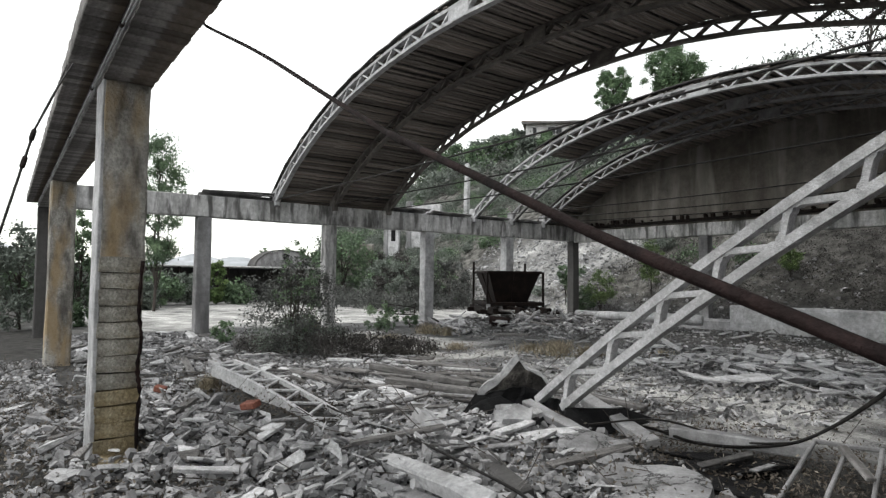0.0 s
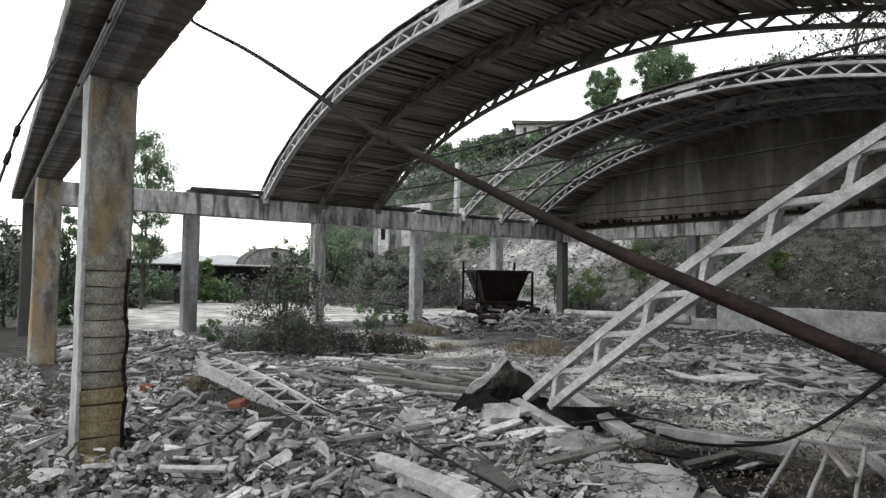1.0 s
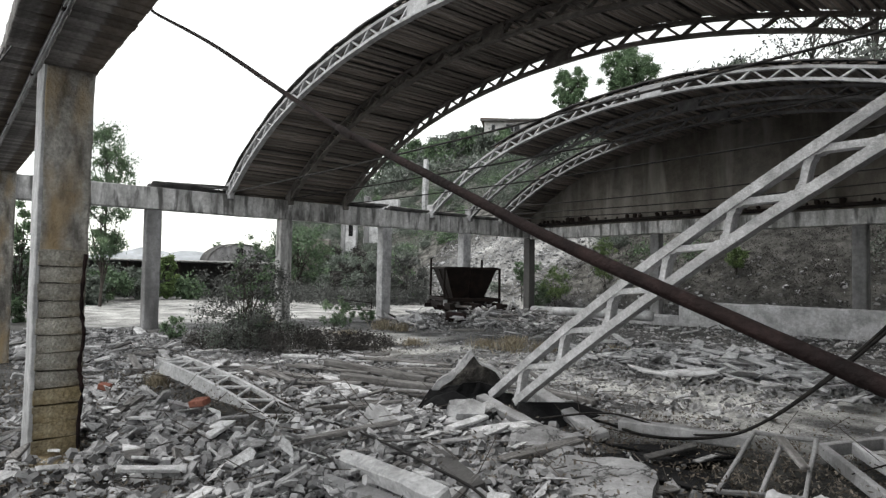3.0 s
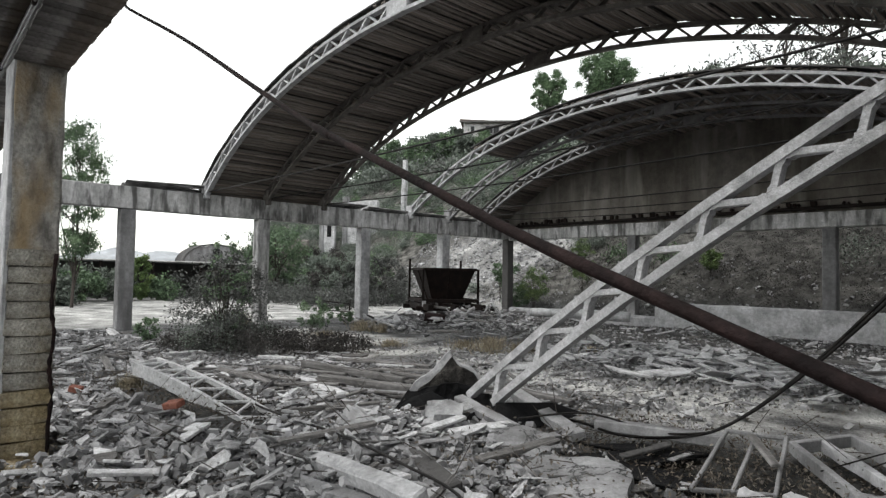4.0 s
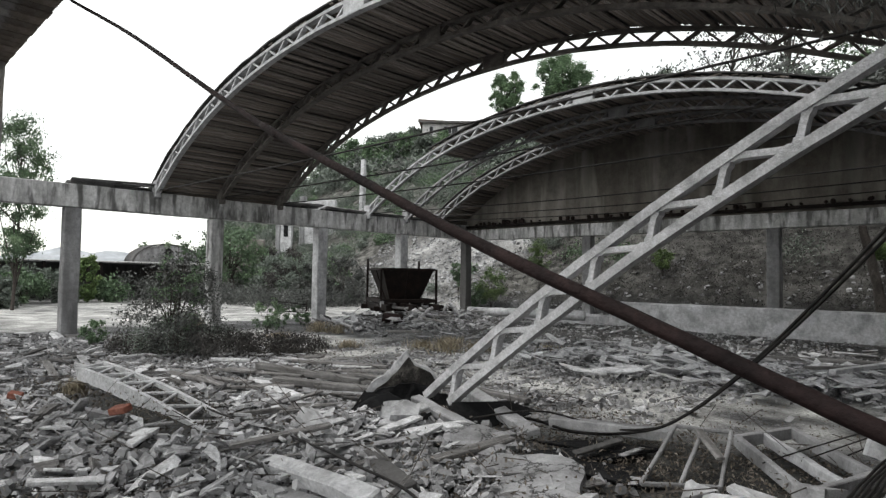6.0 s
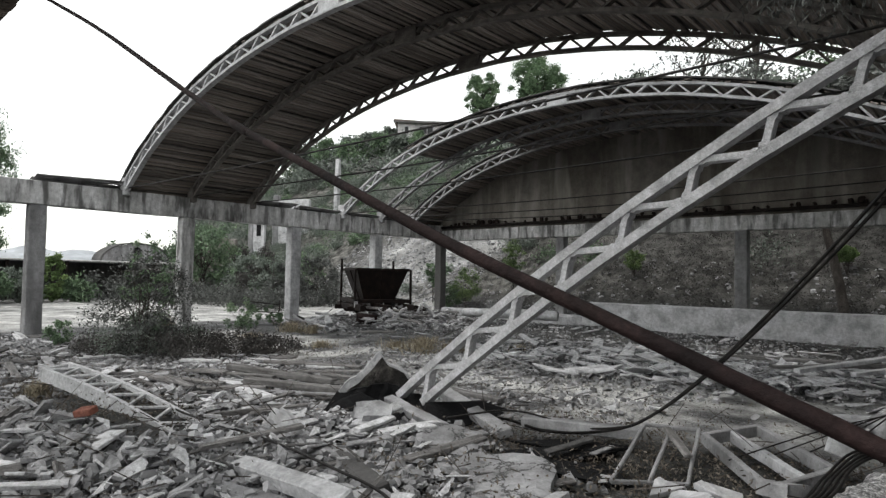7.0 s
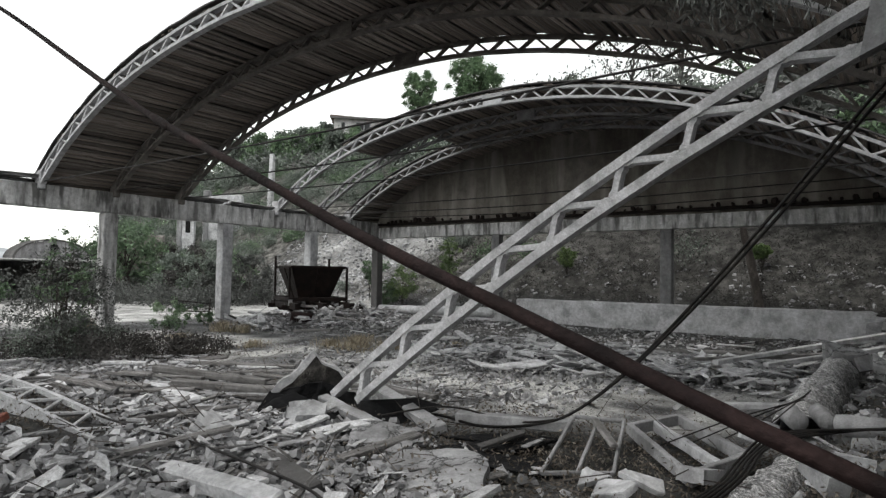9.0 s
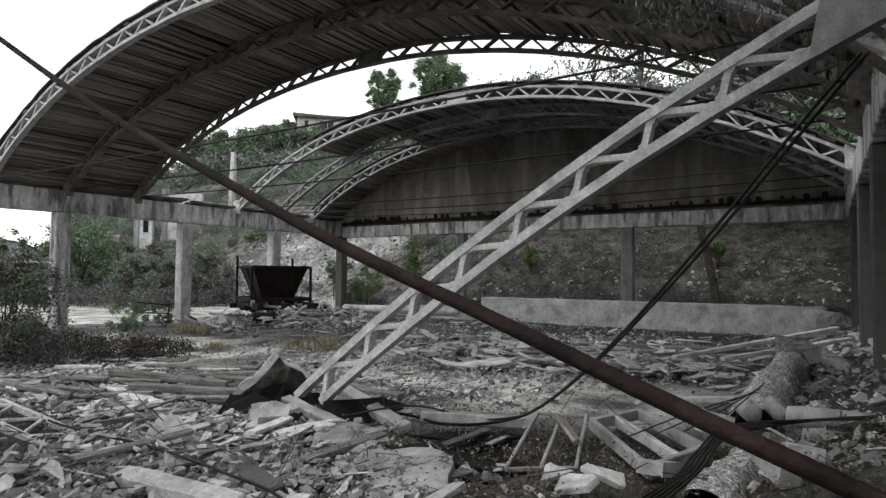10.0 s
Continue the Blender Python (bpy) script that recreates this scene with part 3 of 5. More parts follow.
BLOCKWORK = material("mossy_block", ((0.12, 0.092, 0.045), (0.28, 0.225, 0.13), (0.46, 0.4, 0.27)), 7, 0.95, 0, 0.9, 60, 0.15, None, ((0.36, 0.34, 0.29), 0.7, 6.0), stain2=((0.07, 0.05, 0.026), 0.75, 4.0), grit=0.3)
GREYBLOCK = material("weathered_block", ((0.15, 0.135, 0.11), (0.34, 0.32, 0.27), (0.54, 0.52, 0.46)), 7, 0.95, 0, 0.9, 60, 0.15, None, ((0.3, 0.24, 0.14), 0.7, 5.0), stain2=((0.07, 0.058, 0.042), 0.7, 6.0), grit=0.3)
F1X = -6.4
col = thing("concrete_column", "patched concrete column with exposed mossy block courses", "column", "columns of the hall", (F1X, YF, 0))
bm = block_bm(0.38, 0.36, HB - 1.62, 0.02, 0.012, 5, 77)
bmesh.ops.translate(bm, verts=bm.verts, vec=(0, 0, (HB + 1.62) / 2))
part("upper_shaft", from_bm("upper_shaft", bm, COLUMN), col, "plaster-coated shaft with rust stains")
bm = block_bm(0.26, 0.3, 1.9, 0.01, 0.006, 4, 78)
bmesh.ops.translate(bm, verts=bm.verts, vec=(-0.04, -0.02, 0.7))
part("core", from_bm("core", bm, DARK_IRON), col, "dark recessed joints")
bm = block_bm(0.385, 0.04, HB + 0.25, 0.008, 0.008, 8, 79)
bmesh.ops.translate(bm, verts=bm.verts, vec=(-0.004, -0.172, HB / 2 - 0.13))
part("plaster_skin", from_bm("plaster_skin", bm, WHITE_CONCRETE), col, "pale broken plaster skin")
z, i = -0.06, 0
while z < 1.66:
    h = 0.138 + rnd.uniform(-0.008, 0.008)
    bm = block_bm(0.376, 0.34, h - rnd.uniform(0.003, 0.011), 0.005, 0.009, 4, 80 + i)
    part("block", from_bm("block", bm, BLOCKWORK if z < 0.62 else GREYBLOCK), col, at=Matrix.Translation((rnd.uniform(-0.006, 0.006), 0.004, z + h / 2)) @ pose(0, 0, 0, rnd.uniform(-0.7, 0.7), rnd.uniform(-0.4, 0.4), rnd.uniform(-0.4, 0.4)))
    z += h
    i += 1
part("rust_bar", tube("rust_bar", bent([(0.185, 0.165, -0.05), (0.19, 0.16, 0.3), (0.185, 0.172, 0.62), (0.19, 0.15, 0.8), (0.19, 0.172, 1.05), (0.195, 0.145, 1.3), (0.185, 0.165, 1.72)], 5), [0.008 + 0.012 * abs(math.sin(q * 1.7)) for q in range(31)], RUST, 7, 0.4), col, "rusted reinforcing bar")
bm = block_bm(0.34, 0.3, 0.08, 0.03, 0.02, 2, 90)
tagged(part("stone", from_bm("stone", bm, BLOCKWORK), None, "mossy flat stone at the column foot", (F1X + 0.34, YF - 0.02, 0.06)), category="stone")

# ---------------------------------------------------------------- low wall, log and gable details
bm = block_bm(10.6, 0.3, 1.1, 0.05, 0.035, 24, 50)
struct("wall_low", from_bm("wall_low", bm, WHITE_CONCRETE), "low pale concrete wall under the gable beam", "wall", (-6.0, 19.75, 0.3))
bm = block_bm(7.6, 0.28, 0.5, 0.08, 0.05, 10, 51)
struct("wall_kerb", from_bm("wall_kerb", bm, WHITE_CONCRETE), "low broken concrete kerb by the hillside", "kerb", (-14.3, 19.75, 0.12))
log = tube("fallen_log", bent([(-15.0, 17.6, 0.35), (-13.0, 17.3, 0.42), (-11.2, 17.9, 0.4)], 8), [0.15] * 9 + [0.17] * 8, WHITE_CONCRETE, 10, 0.08)
tagged(part("fallen_log", log), "bleached round log on the hall floor", "log")
rail = thing("cable_rail", "blackened iron rail with lumpy brackets on the gable beam", "rail", "", (-9.2, 19.86, HT - 0.16))
part("rail_bar", block("rail_bar", 18.2, 0.1, 0.1, DARK_IRON, 0.01, 0.012, 30, 4), rail, at=(0, 0, 0.06))
for k in range(74):
    xx = -8.9 + 17.6 * k / 73 + rnd.uniform(-0.15, 0.15)
    if rnd.random() < 0.75:
        s = rnd.uniform(0.07, 0.18)
        part("bracket", from_bm("bracket", block_bm(s, 0.12, s * 1.1, 0.03, 0.03, 1, k), DARK_IRON), rail, at=(xx, -0.02, 0.11 + s * 0.5))

# sheets of old gutter lying on the west beam between the vaults
GUTTER = material("gutter_sheet", ((0.13, 0.127, 0.122), (0.32, 0.313, 0.303), (0.58, 0.57, 0.555)), 2.5, 0.85, 0.1, 0.5, 40, 0.2)
for y0, y1, dz in ((4.65, 6.75, 0.12), (10.85, 12.4, 0.1), (12.5, 14.3, 0.06), (14.6, 16.2, 0.04), (16.5, 18.0, 0.04)):
    sheet = thing("gutter_sheet", "sagging grey gutter sheet on the ring beam", "gutter", "gutter sheets", (XL, (y0 + y1) / 2, HT))
    for k in range(4):
        bm = block_bm(0.2, y1 - y0, 0.025, 0.004, 0.02, 5, int(y0 * 10) + k)
        part("sheet", from_bm("sheet", bm, GUTTER), sheet, at=pose(-0.17 + 0.13 * k, rnd.uniform(-0.06, 0.06), 0.03 + dz * (0.3 + 0.25 * k), rnd.uniform(-2, 3), -14 + rnd.uniform(-6, 6), rnd.uniform(-1, 1)))
    part("sheet_edge", tube("sheet_edge", bent([(0.2, -(y1 - y0) / 2, dz), (0.22, 0, dz * 1.1 + 0.02), (0.2, (y1 - y0) / 2, dz * 1.2)], 6), 0.018, GUTTER, 6, 0.2), sheet)

# ---------------------------------------------------------------- hopper wagon on its mound
hop = thing("hopper_wagon", "derelict dark rusty iron hopper on a low frame", "hopper", "", pose(-16.5, 14.5, 0.42, 0, 0, -25))


def hopper():
    top, bot, z0, z1 = 0.9, 0.52, 0.32, 1.42
    pts = []
    for s, z in ((top, z1), (bot, z0)):
        pts.append([Vector((sx * s, sy * s, z)) for sx, sy in ((-1, -1), (1, -1), (1, 1), (-1, 1))])
    for k in range(4):
        a, b = pts[0][k], pts[0][(k + 1) % 4]
        c, d = pts[1][(k + 1) % 4], pts[1][k]
        nrm = (b - a).cross(d - a).normalized() * 0.025
        v = [a, b, c, d, a + nrm, b + nrm, c + nrm, d + nrm]
        part("side_plate", mesh("side_plate", v, [(0, 1, 2, 3), (7, 6, 5, 4), (0, 4, 5, 1), (1, 5, 6, 2), (2, 6, 7, 3), (3, 7, 4, 0)], DARK_IRON), hop)
        m, ln = bar(a, b, 1, 1)
        part("rim", block("rim", ln + 0.08, 0.07, 0.09, DARK_IRON, 0.008), hop, at=m)
        m, ln = bar((a + b) / 2, (c + d) / 2, 1, 1)
        part("rib", block("rib", ln, 0.05, 0.07, DARK_IRON, 0.006), hop, at=m)
    for sx, sy, h in ((1, -1, 1.36), (1, 1, 1.38), (-1, -1, 1.75), (-1, 1, 1.72)):
        part("post", block("post", 0.07, 0.07, h, DARK_IRON, 0.008), hop, at=(sx * 0.97, sy * 0.97, h / 2 + 0.05))
    for sy in (-1, 1):
        part("side_beam", block("side_beam", 2.1, 0.1, 0.12, DARK_IRON, 0.01), hop, at=(0, sy * 0.95, 0.36))
        part("sill", block("sill", 0.1, 2.9, 0.16, DARK_IRON, 0.01), hop, at=(sy * 0.9, 0.25, 0.1))
    for sy in (-0.9, 0.0, 0.9):
        part("bearer", block("bearer", 3.3, 0.16, 0.2, DARK_IRON, 0.015), hop, at=(0.1, sy, 0.16))
    part("cross_beam", block("cross_beam", 0.1, 2.0, 0.12, DARK_IRON, 0.01), hop, at=(0.98, 0, 0.36))
    part("cross_beam", block("cross_beam", 0.1, 2.0, 0.12, DARK_IRON, 0.01), hop, at=(-0.98, 0, 0.36))
    wheel = tube("wheel", [(-0.04, 0, 0), (-0.038, 0, 0), (0.03, 0, 0), (0.04, 0, 0)], [0.05, 0.2, 0.2, 0.05], DARK_IRON, 18)
    for sx in (-0.7, 0.7):
        for sy in (-0.75, 0.75):
            part("wheel", wheel, hop, at=(sx, sy, 0.1))
    part("chute", block("chute", 0.5, 0.5, 0.3, DARK_IRON, 0.02), hop, at=(0, 0, 0.2))
    part("name_plate", block("name_plate", 0.02, 0.13, 0.2, WHITE_CONCRETE, 0.004), hop, "pale blank plate", (1.06, -0.95, 0.26))


hopper()
TERRACOTTA = material("terracotta", ((0.139, 0.0493, 0.0334), (0.236, 0.0894, 0.0607), (0.294, 0.135, 0.0964)), 6, 0.85, 0, 0.3, 50, 0.1)
b = part("rusty_drum", tube("rusty_drum", [(-0.32, 0, 0), (-0.315, 0, 0), (0.315, 0, 0), (0.32, 0, 0)], [0.12, 0.16, 0.16, 0.12], RUST, 14), None, "small rusty iron drum lying in rubble", pose(-14.7, 12.6, 0.3, 0, 6, 50))
tagged(b, category="drum")

# rusty bed frame against the bushes, by the west row
bed = thing("bedstead", "thin rusty iron bed frame standing askew by bushes", "frame", "", pose(-19.6, 12.0, 0.1, 0, 0, 65))
for a, c in (((-0.5, 0, 0), (-0.5, 0.1, 0.7)), ((0.55, 0, 0), (0.6, 0.1, 0.6)), ((-0.5, 0.1, 0.55), (0.6, 0.1, 0.42)), ((-0.5, 0.05, 0.2), (0.57, 0.06, 0.15))):
    part("rail", tube("rail", [a, c], 0.02, DARK_IRON, 6), bed)

# ---------------------------------------------------------------- small lattice beam lying on the rubble


def small_lattice():
    a, b = Vector((-8.5, 2.41, 0.4)), Vector((-5.56, 2.7, 0.1))
    t = thing("lattice_beam", "short pale concrete lattice beam lying on rubble", "lattice beam", "", a)
    d = (b - a).normalized()
    side = Vector((0.1, 0.36, 0.04))
    side -= d * side.dot(d)
    side = side.normalized() * 0.27
    n = 14

    def edge(off, s):
        return d * (s * (b - a).length) + side * off + Vector((0, 0, 0.06 * math.sin(math.pi * min(1, s * 0.95)))) + Vector((0, 0, 0.0))
    for name, off in (("front_chord", 0.0), ("back_chord", 1.0)):
        line = [edge(off, i / n) for i in range(n + 1)]
        if off:
            line = [q + Vector((0, 0, 0.045)) for q in line]
        part(name, sweep(name, line, 0.045, 0.05 if off else 0.15, CAST, 0.004, off), t)
    k = 6
    for i in range(k):
        s0, s1 = i / k + 0.02, (i + 1) / k - 0.0
        for p, q in ((edge(0, s0), edge(1, s0 + 0.09)), (edge(1, s0 + 0.09), edge(0, s1))):
            m, ln = bar(p, q, 1, 1)
            part("strut", block("strut", ln, 0.034, 0.03, CAST, 0.006), t, at=Matrix.Translation((0, 0, 0.055)) @ m)
    for s in (0.0, 1.0):
        m, ln = bar(edge(-0.1, s), edge(1.1, s), 1, 1)
        part("end_block", block("end_block", ln, 0.07, 0.13, CAST, 0.012), t, at=m)


small_lattice()

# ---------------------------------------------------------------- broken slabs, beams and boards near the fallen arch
# black of the slab's tar; elsewhere it stands in for deep shade
TAR_AND_SHADE = material("tar_coat", ((0.00384, 0.00384, 0.00384), (0.00768, 0.00768, 0.00832), (0.0192, 0.0192, 0.0192)), 3.0, 0.7, 0, 0.5, 40, 0.0)
TAR_AND_SHADE.node_tree.nodes["Principled BSDF"].inputs["Specular IOR Level"].default_value = 0.15
SOOT = material("soot", ((0.006, 0.0055, 0.005), (0.015, 0.0145, 0.0135), (0.04, 0.0385, 0.035)), 4.0, 0.9, 0, 0.5, 40, 0.0)
TIMBER = material("grey_timber", ((0.085, 0.08, 0.075), (0.182, 0.174, 0.164), (0.328, 0.318, 0.303)), 1.5, 0.88, 0, 0.6, 30, 0.25, (0.6, 9, 9))


def shard(name, size, thick, mat, seed, sides=7, under=None):
    """A broken flat slab: an uneven outline with chipped edges and a rough face."""
    r = random.Random(seed)
    ang = sorted(r.uniform(0, 2 * math.pi) for _ in range(sides))
    sx, sy = size
    ring = [Vector((math.cos(a) * sx * r.uniform(0.7, 1.1), math.sin(a) * sy * r.uniform(0.7, 1.1), 0)) for a in ang]
    verts = [v + Vector((0, 0, thick / 2 + r.uniform(-0.15, 0.15) * thick)) for v in ring]
    verts += [v * 1.03 + Vector((0, 0, thick * 0.25)) for v in ring]
    verts += [v * r.uniform(0.93, 1.06) + Vector((0, 0, -thick / 2)) for v in ring]
    n = sides
    faces = [tuple(range(n)), tuple(range(3 * n - 1, 2 * n - 1, -1))]
    for q in (0, n):
        faces += [(q + (i + 1) % n, q + i, q + n + i, q + n + (i + 1) % n) for i in range(n)]
    me = mesh(name, verts, faces, mat)
    if under is not None:
        me.materials.append(under)
        for p in me.polygons:
            if p.normal.z < -0.3:
                p.material_index = 1
    return me


def rough_slab(name, rx, ry, th, seed, mat=None):
    """A broken slab with an uneven outline and a worn, bumpy face."""
    r = random.Random(seed)
    n, rings = 26, 5
    out_ = [1 + 0.35 * noise.noise(Vector((math.cos(6.283 * i / n) * 1.3 + seed, math.sin(6.283 * i / n) * 1.3, 0))) + r.uniform(-0.05, 0.05) for i in range(n)]
    vs, fs = [Vector((0, 0, th / 2))], []
    for k in range(1, rings + 1):
        for i in range(n):
            a, q = 6.283 * i / n, out_[i] * k / rings
            x, y = math.cos(a) * rx * q, math.sin(a) * ry * q
            vs.append(Vector((x, y, th / 2 + 0.03 * noise.noise(Vector((x * 5, y * 5, seed))) - (0.02 if k == rings else 0))))
    for i in range(n):
        w = vs[1 + (rings - 1) * n + i]
        vs.append(Vector((w.x * 1.02, w.y * 1.02, -th / 2)))
    fs += [(0, 1 + i, 1 + (i + 1) % n) for i in range(n)]
    for k in range(rings):
        o = 1 + k * n
        fs += [(o + i, o + n + i, o + n + (i + 1) % n, o + (i + 1) % n) for i in range(n)]
    return mesh(name, vs, fs, mat or CRACKED)


def lying(name, label, category, me, m, group=""):
    return tagged(part(name, me, None, label, m), category=category, group=group)


def plank_bar(name, label, a, b, w, h, mat, seed, up=(0, 0, 1), roll=0.0, group="", category="beam"):
    m, ln = bar(a, b, 1, 1, up)
    me = from_bm(name, block_bm(ln, w, h, min(w, h) * 0.12, 0.011, 6, seed), mat)
    return lying(name, label, category, me, m @ pose(0, 0, 0, roll, 0, 0), group)


# upturned slab with a tarred underside
up = thing("broken_slab", "upturned broken concrete slab with black tarred underside", "slab", "", (-5.95, 5.3, 0.0))


def ragged(name, prof, thick, off, mat, seed, lump, cols=26, rows=12):
    """An upright broken sheet: prof gives its upper edge, the faces are lumpy."""
    vs, fs = [], []
    for side in (0, 1):
        for i in range(cols + 1):
            x = prof[0][0] + (prof[-1][0] - prof[0][0]) * i / cols
            k = max(q for q in range(len(prof) - 1) if prof[q][0] <= x + 1e-6)
            (xa, za), (xb, zb) = prof[k], prof[k + 1]
            h = za + (zb - za) * (x - xa) / (xb - xa) + 0.03 * noise.noise(Vector((x * 9, seed, 0))) + 0.015 * noise.noise(Vector((x * 27, seed, 3)))
            for j in range(rows + 1):
                z = max(0.0, h) * j / rows
                p = Vector((x, 0, z))
                y = off + thick * side + 0.14 * z + lump * noise.noise(p * 4 + Vector((0, seed, 0))) + lump * 0.5 * noise.noise(p * 11 + Vector((0, seed, 0)))
                vs.append((x, y, z))
    n1, half = rows + 1, (cols + 1) * (rows + 1)
    for i in range(cols):
        for j in range(rows):
            a = i * n1 + j
            fs += [(a, a + n1, a + n1 + 1, a + 1), (half + a, half + a + 1, half + a + n1 + 1, half + a + n1)]
        a = i * n1 + rows
        fs.append((a, a + n1, half + a + n1, half + a))
    for a in range(rows):
        b = cols * n1 + a
        fs += [(a, a + 1, half + a + 1, half + a), (b, half + b, half + b + 1, b + 1)]
    return mesh(name, vs, fs, mat)


SLAB_AT = pose(0, 0, 0, 0, 0, 47)
BURNT = material("burnt_face", ((0.006, 0.0055, 0.005), (0.022, 0.02, 0.018), (0.13, 0.12, 0.105)), 5.0, 0.9, 0, 0.8, 40, 0.0)
part("slab", ragged("slab", [(-0.55, 0.04), (-0.5, 0.2), (-0.33, 0.36), (-0.2, 0.44), (-0.05, 0.64), (0.0, 0.67), (0.06, 0.55), (0.3, 0.46), (0.42, 0.3), (0.46, 0.02)], 0.14, 0.0, WHITE_CONCRETE, 3, 0.03), up, at=SLAB_AT)
part("burnt_face", ragged("burnt_face", [(-0.45, 0.02), (-0.38, 0.22), (-0.2, 0.34), (-0.1, 0.45), (-0.02, 0.56), (0.03, 0.6), (0.08, 0.52), (0.3, 0.43), (0.4, 0.26), (0.44, 0.02)], 0.05, -0.07, BURNT, 5, 0.035), up, "scorched dark face", SLAB_AT)
part("tar_coat", ragged("tar_coat", [(-0.57, 0.02), (-0.5, 0.16), (-0.4, 0.22), (-0.28, 0.25), (-0.1, 0.29), (0.1, 0.33), (0.25, 0.28), (0.4, 0.22), (0.55, 0.14), (0.68, 0.04)], 0.04, -0.16, TAR_AND_SHADE, 8, 0.05), up, "black tar coat", SLAB_AT)
# black sheets that stand in for the dark cavity beside the slab
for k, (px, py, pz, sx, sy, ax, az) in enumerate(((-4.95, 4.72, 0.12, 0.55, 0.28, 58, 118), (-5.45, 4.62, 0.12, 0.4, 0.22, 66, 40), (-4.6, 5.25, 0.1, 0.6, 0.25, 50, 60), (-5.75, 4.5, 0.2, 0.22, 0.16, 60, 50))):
    lying("tar_sheet", "black sheet among rubble, added as the cavity's shade", "tar sheet", shard("tar_sheet", (sx, sy), 0.03, TAR_AND_SHADE, 5 + k, 9), pose(px, py, pz, ax, 0, az), "tar sheets")
# flat black sheets added as the shade under the board and in the hollow
lying("tar_sheet", "black sheet added as the shade beneath a long board", "tar sheet", shard("tar_sheet", (0.75, 0.3), 0.025, TAR_AND_SHADE, 18, 9), pose(-3.0, 5.05, 0.05, 3, 0, 25), "tar sheets")
lying("tar_sheet", "black sheet added as shade in a hollow by the frame", "tar sheet", shard("tar_sheet", (0.6, 0.34), 0.02, TAR_AND_SHADE, 23, 11), pose(-2.95, 4.72, 0.05, -3, 2, 15), "tar sheets")
lying("tar_sheet", "black sheet added as the shade beneath a long board", "tar sheet", shard("tar_sheet", (0.55, 0.13), 0.03, TAR_AND_SHADE, 17, 9), pose(-3.25, 5.3, 0.08, 4, 0, 32), "tar sheets")

plank_bar("concrete_board", "broken concrete board propped on black sheets", (-5.5, 5.05, 0.2), (-4.25, 4.62, 0.16), 0.12, 0.1, CONCRETE, 1, roll=12, group="fallen boards", category="board")
plank_bar("concrete_board", "long rough concrete board beside the fallen arch", (-5.35, 5.85, 0.2), (-3.85, 5.05, 0.12), 0.15, 0.1, CONCRETE, 2, roll=10, group="fallen boards", category="board")
plank_bar("concrete_board", "long pale board bridging a hollow", (-3.86, 5.33, 0.2), (-2.8, 5.74, 0.19), 0.16, 0.1, CONCRETE, 3, group="fallen boards", category="board")
plank_bar("timber_beam", "long weathered grey timber lying in rubble", (-8.0, 4.7, 0.14), (-6.5, 5.35, 0.12), 0.15, 0.09, TIMBER, 4, group="timbers", category="timber")
plank_bar("timber_beam", "long weathered grey timber lying in rubble", (-9.2, 5.1, 0.16), (-7.2, 5.6, 0.12), 0.13, 0.1, TIMBER, 5, group="timbers", category="timber")
plank_bar("timber_beam", "grey timber lying on the floor", (-6.4, 6.6, 0.08), (-5.0, 6.5, 0.07), 0.12, 0.06, TIMBER, 6, group="timbers", category="timber")
for k in range(14):
    x0, y0 = rnd.uniform(-10.5, -6.6), rnd.uniform(3.9, 6.2)
    a = rnd.gauss(0.35, 0.25)
    ln = rnd.uniform(0.7, 2.0)
    plank_bar("timber_board", "thin weathered grey board strewn on the floor", (x0, y0, 0.09 + 0.01 * (k % 5)), (x0 + ln * math.cos(a), y0 + ln * math.sin(a), 0.08 + 0.02 * (k % 4)), rnd.uniform(0.08, 0.15), 0.035, TIMBER, 400 + k, group="strewn boards", category="board")
plank_bar("concrete_beam", "pale chipped concrete beam fragment in the foreground", (-4.42, 2.6, 0.22), (-3.2, 2.6, 0.26), 0.13, 0.12, BLEACHED, 7, roll=20, group="beam fragments")
plank_bar("concrete_beam", "dark chipped concrete beam fragment in rubble", (-4.2, 3.3, 0.17), (-3.4, 3.05, 0.15), 0.15, 0.14, DARK_CONCRETE, 8, roll=10, group="beam fragments")
for k, (a, c, w, mat) in enumerate((((-4.6, 2.25), (-3.4, 2.62), 0.12, CONCRETE), ((-4.05, 3.1), (-3.7, 3.85), 0.13, DARK_CONCRETE), ((-4.3, 3.2), (-4.25, 4.1), 0.12, CONCRETE), ((-4.65, 3.4), (-4.5, 4.1), 0.1, TIMBER), ((-5.3, 3.4), (-4.5, 3.9), 0.1, TIMBER), ((-5.5, 2.5), (-4.7, 2.2), 0.13, CONCRETE), ((-5.7, 2.95), (-4.95, 2.95), 0.16, WHITE_CONCRETE), ((-6.6, 3.6), (-5.6, 3.9), 0.12, TIMBER), ((-4.4, 3.75), (-3.75, 4.4), 0.13, DARK_CONCRETE), ((-3.6, 3.1), (-2.9, 2.85), 0.12, CONCRETE))):
    plank_bar("concrete_lath", "long narrow broken concrete lath in rubble", (*a, 0.14 + 0.02 * (k % 3)), (*c, 0.1 + 0.03 * (k % 2)), w, 0.09, mat, 20 + k, roll=rnd.uniform(-15, 15), group="broken laths", category="lath")
lying("cracked_slab", "large cracked pale concrete floor slab", "slab", rough_slab("cracked_slab", 0.62, 0.5, 0.14, 41), pose(-3.2, 3.9, 0.07, 6, -4, 20), "cracked slabs")
lying("cracked_slab", "cracked pale concrete slab fragment", "slab", rough_slab("cracked_slab", 0.27, 0.2, 0.1, 42), pose(-3.85, 4.15, 0.2, 12, 8, 50), "cracked slabs")
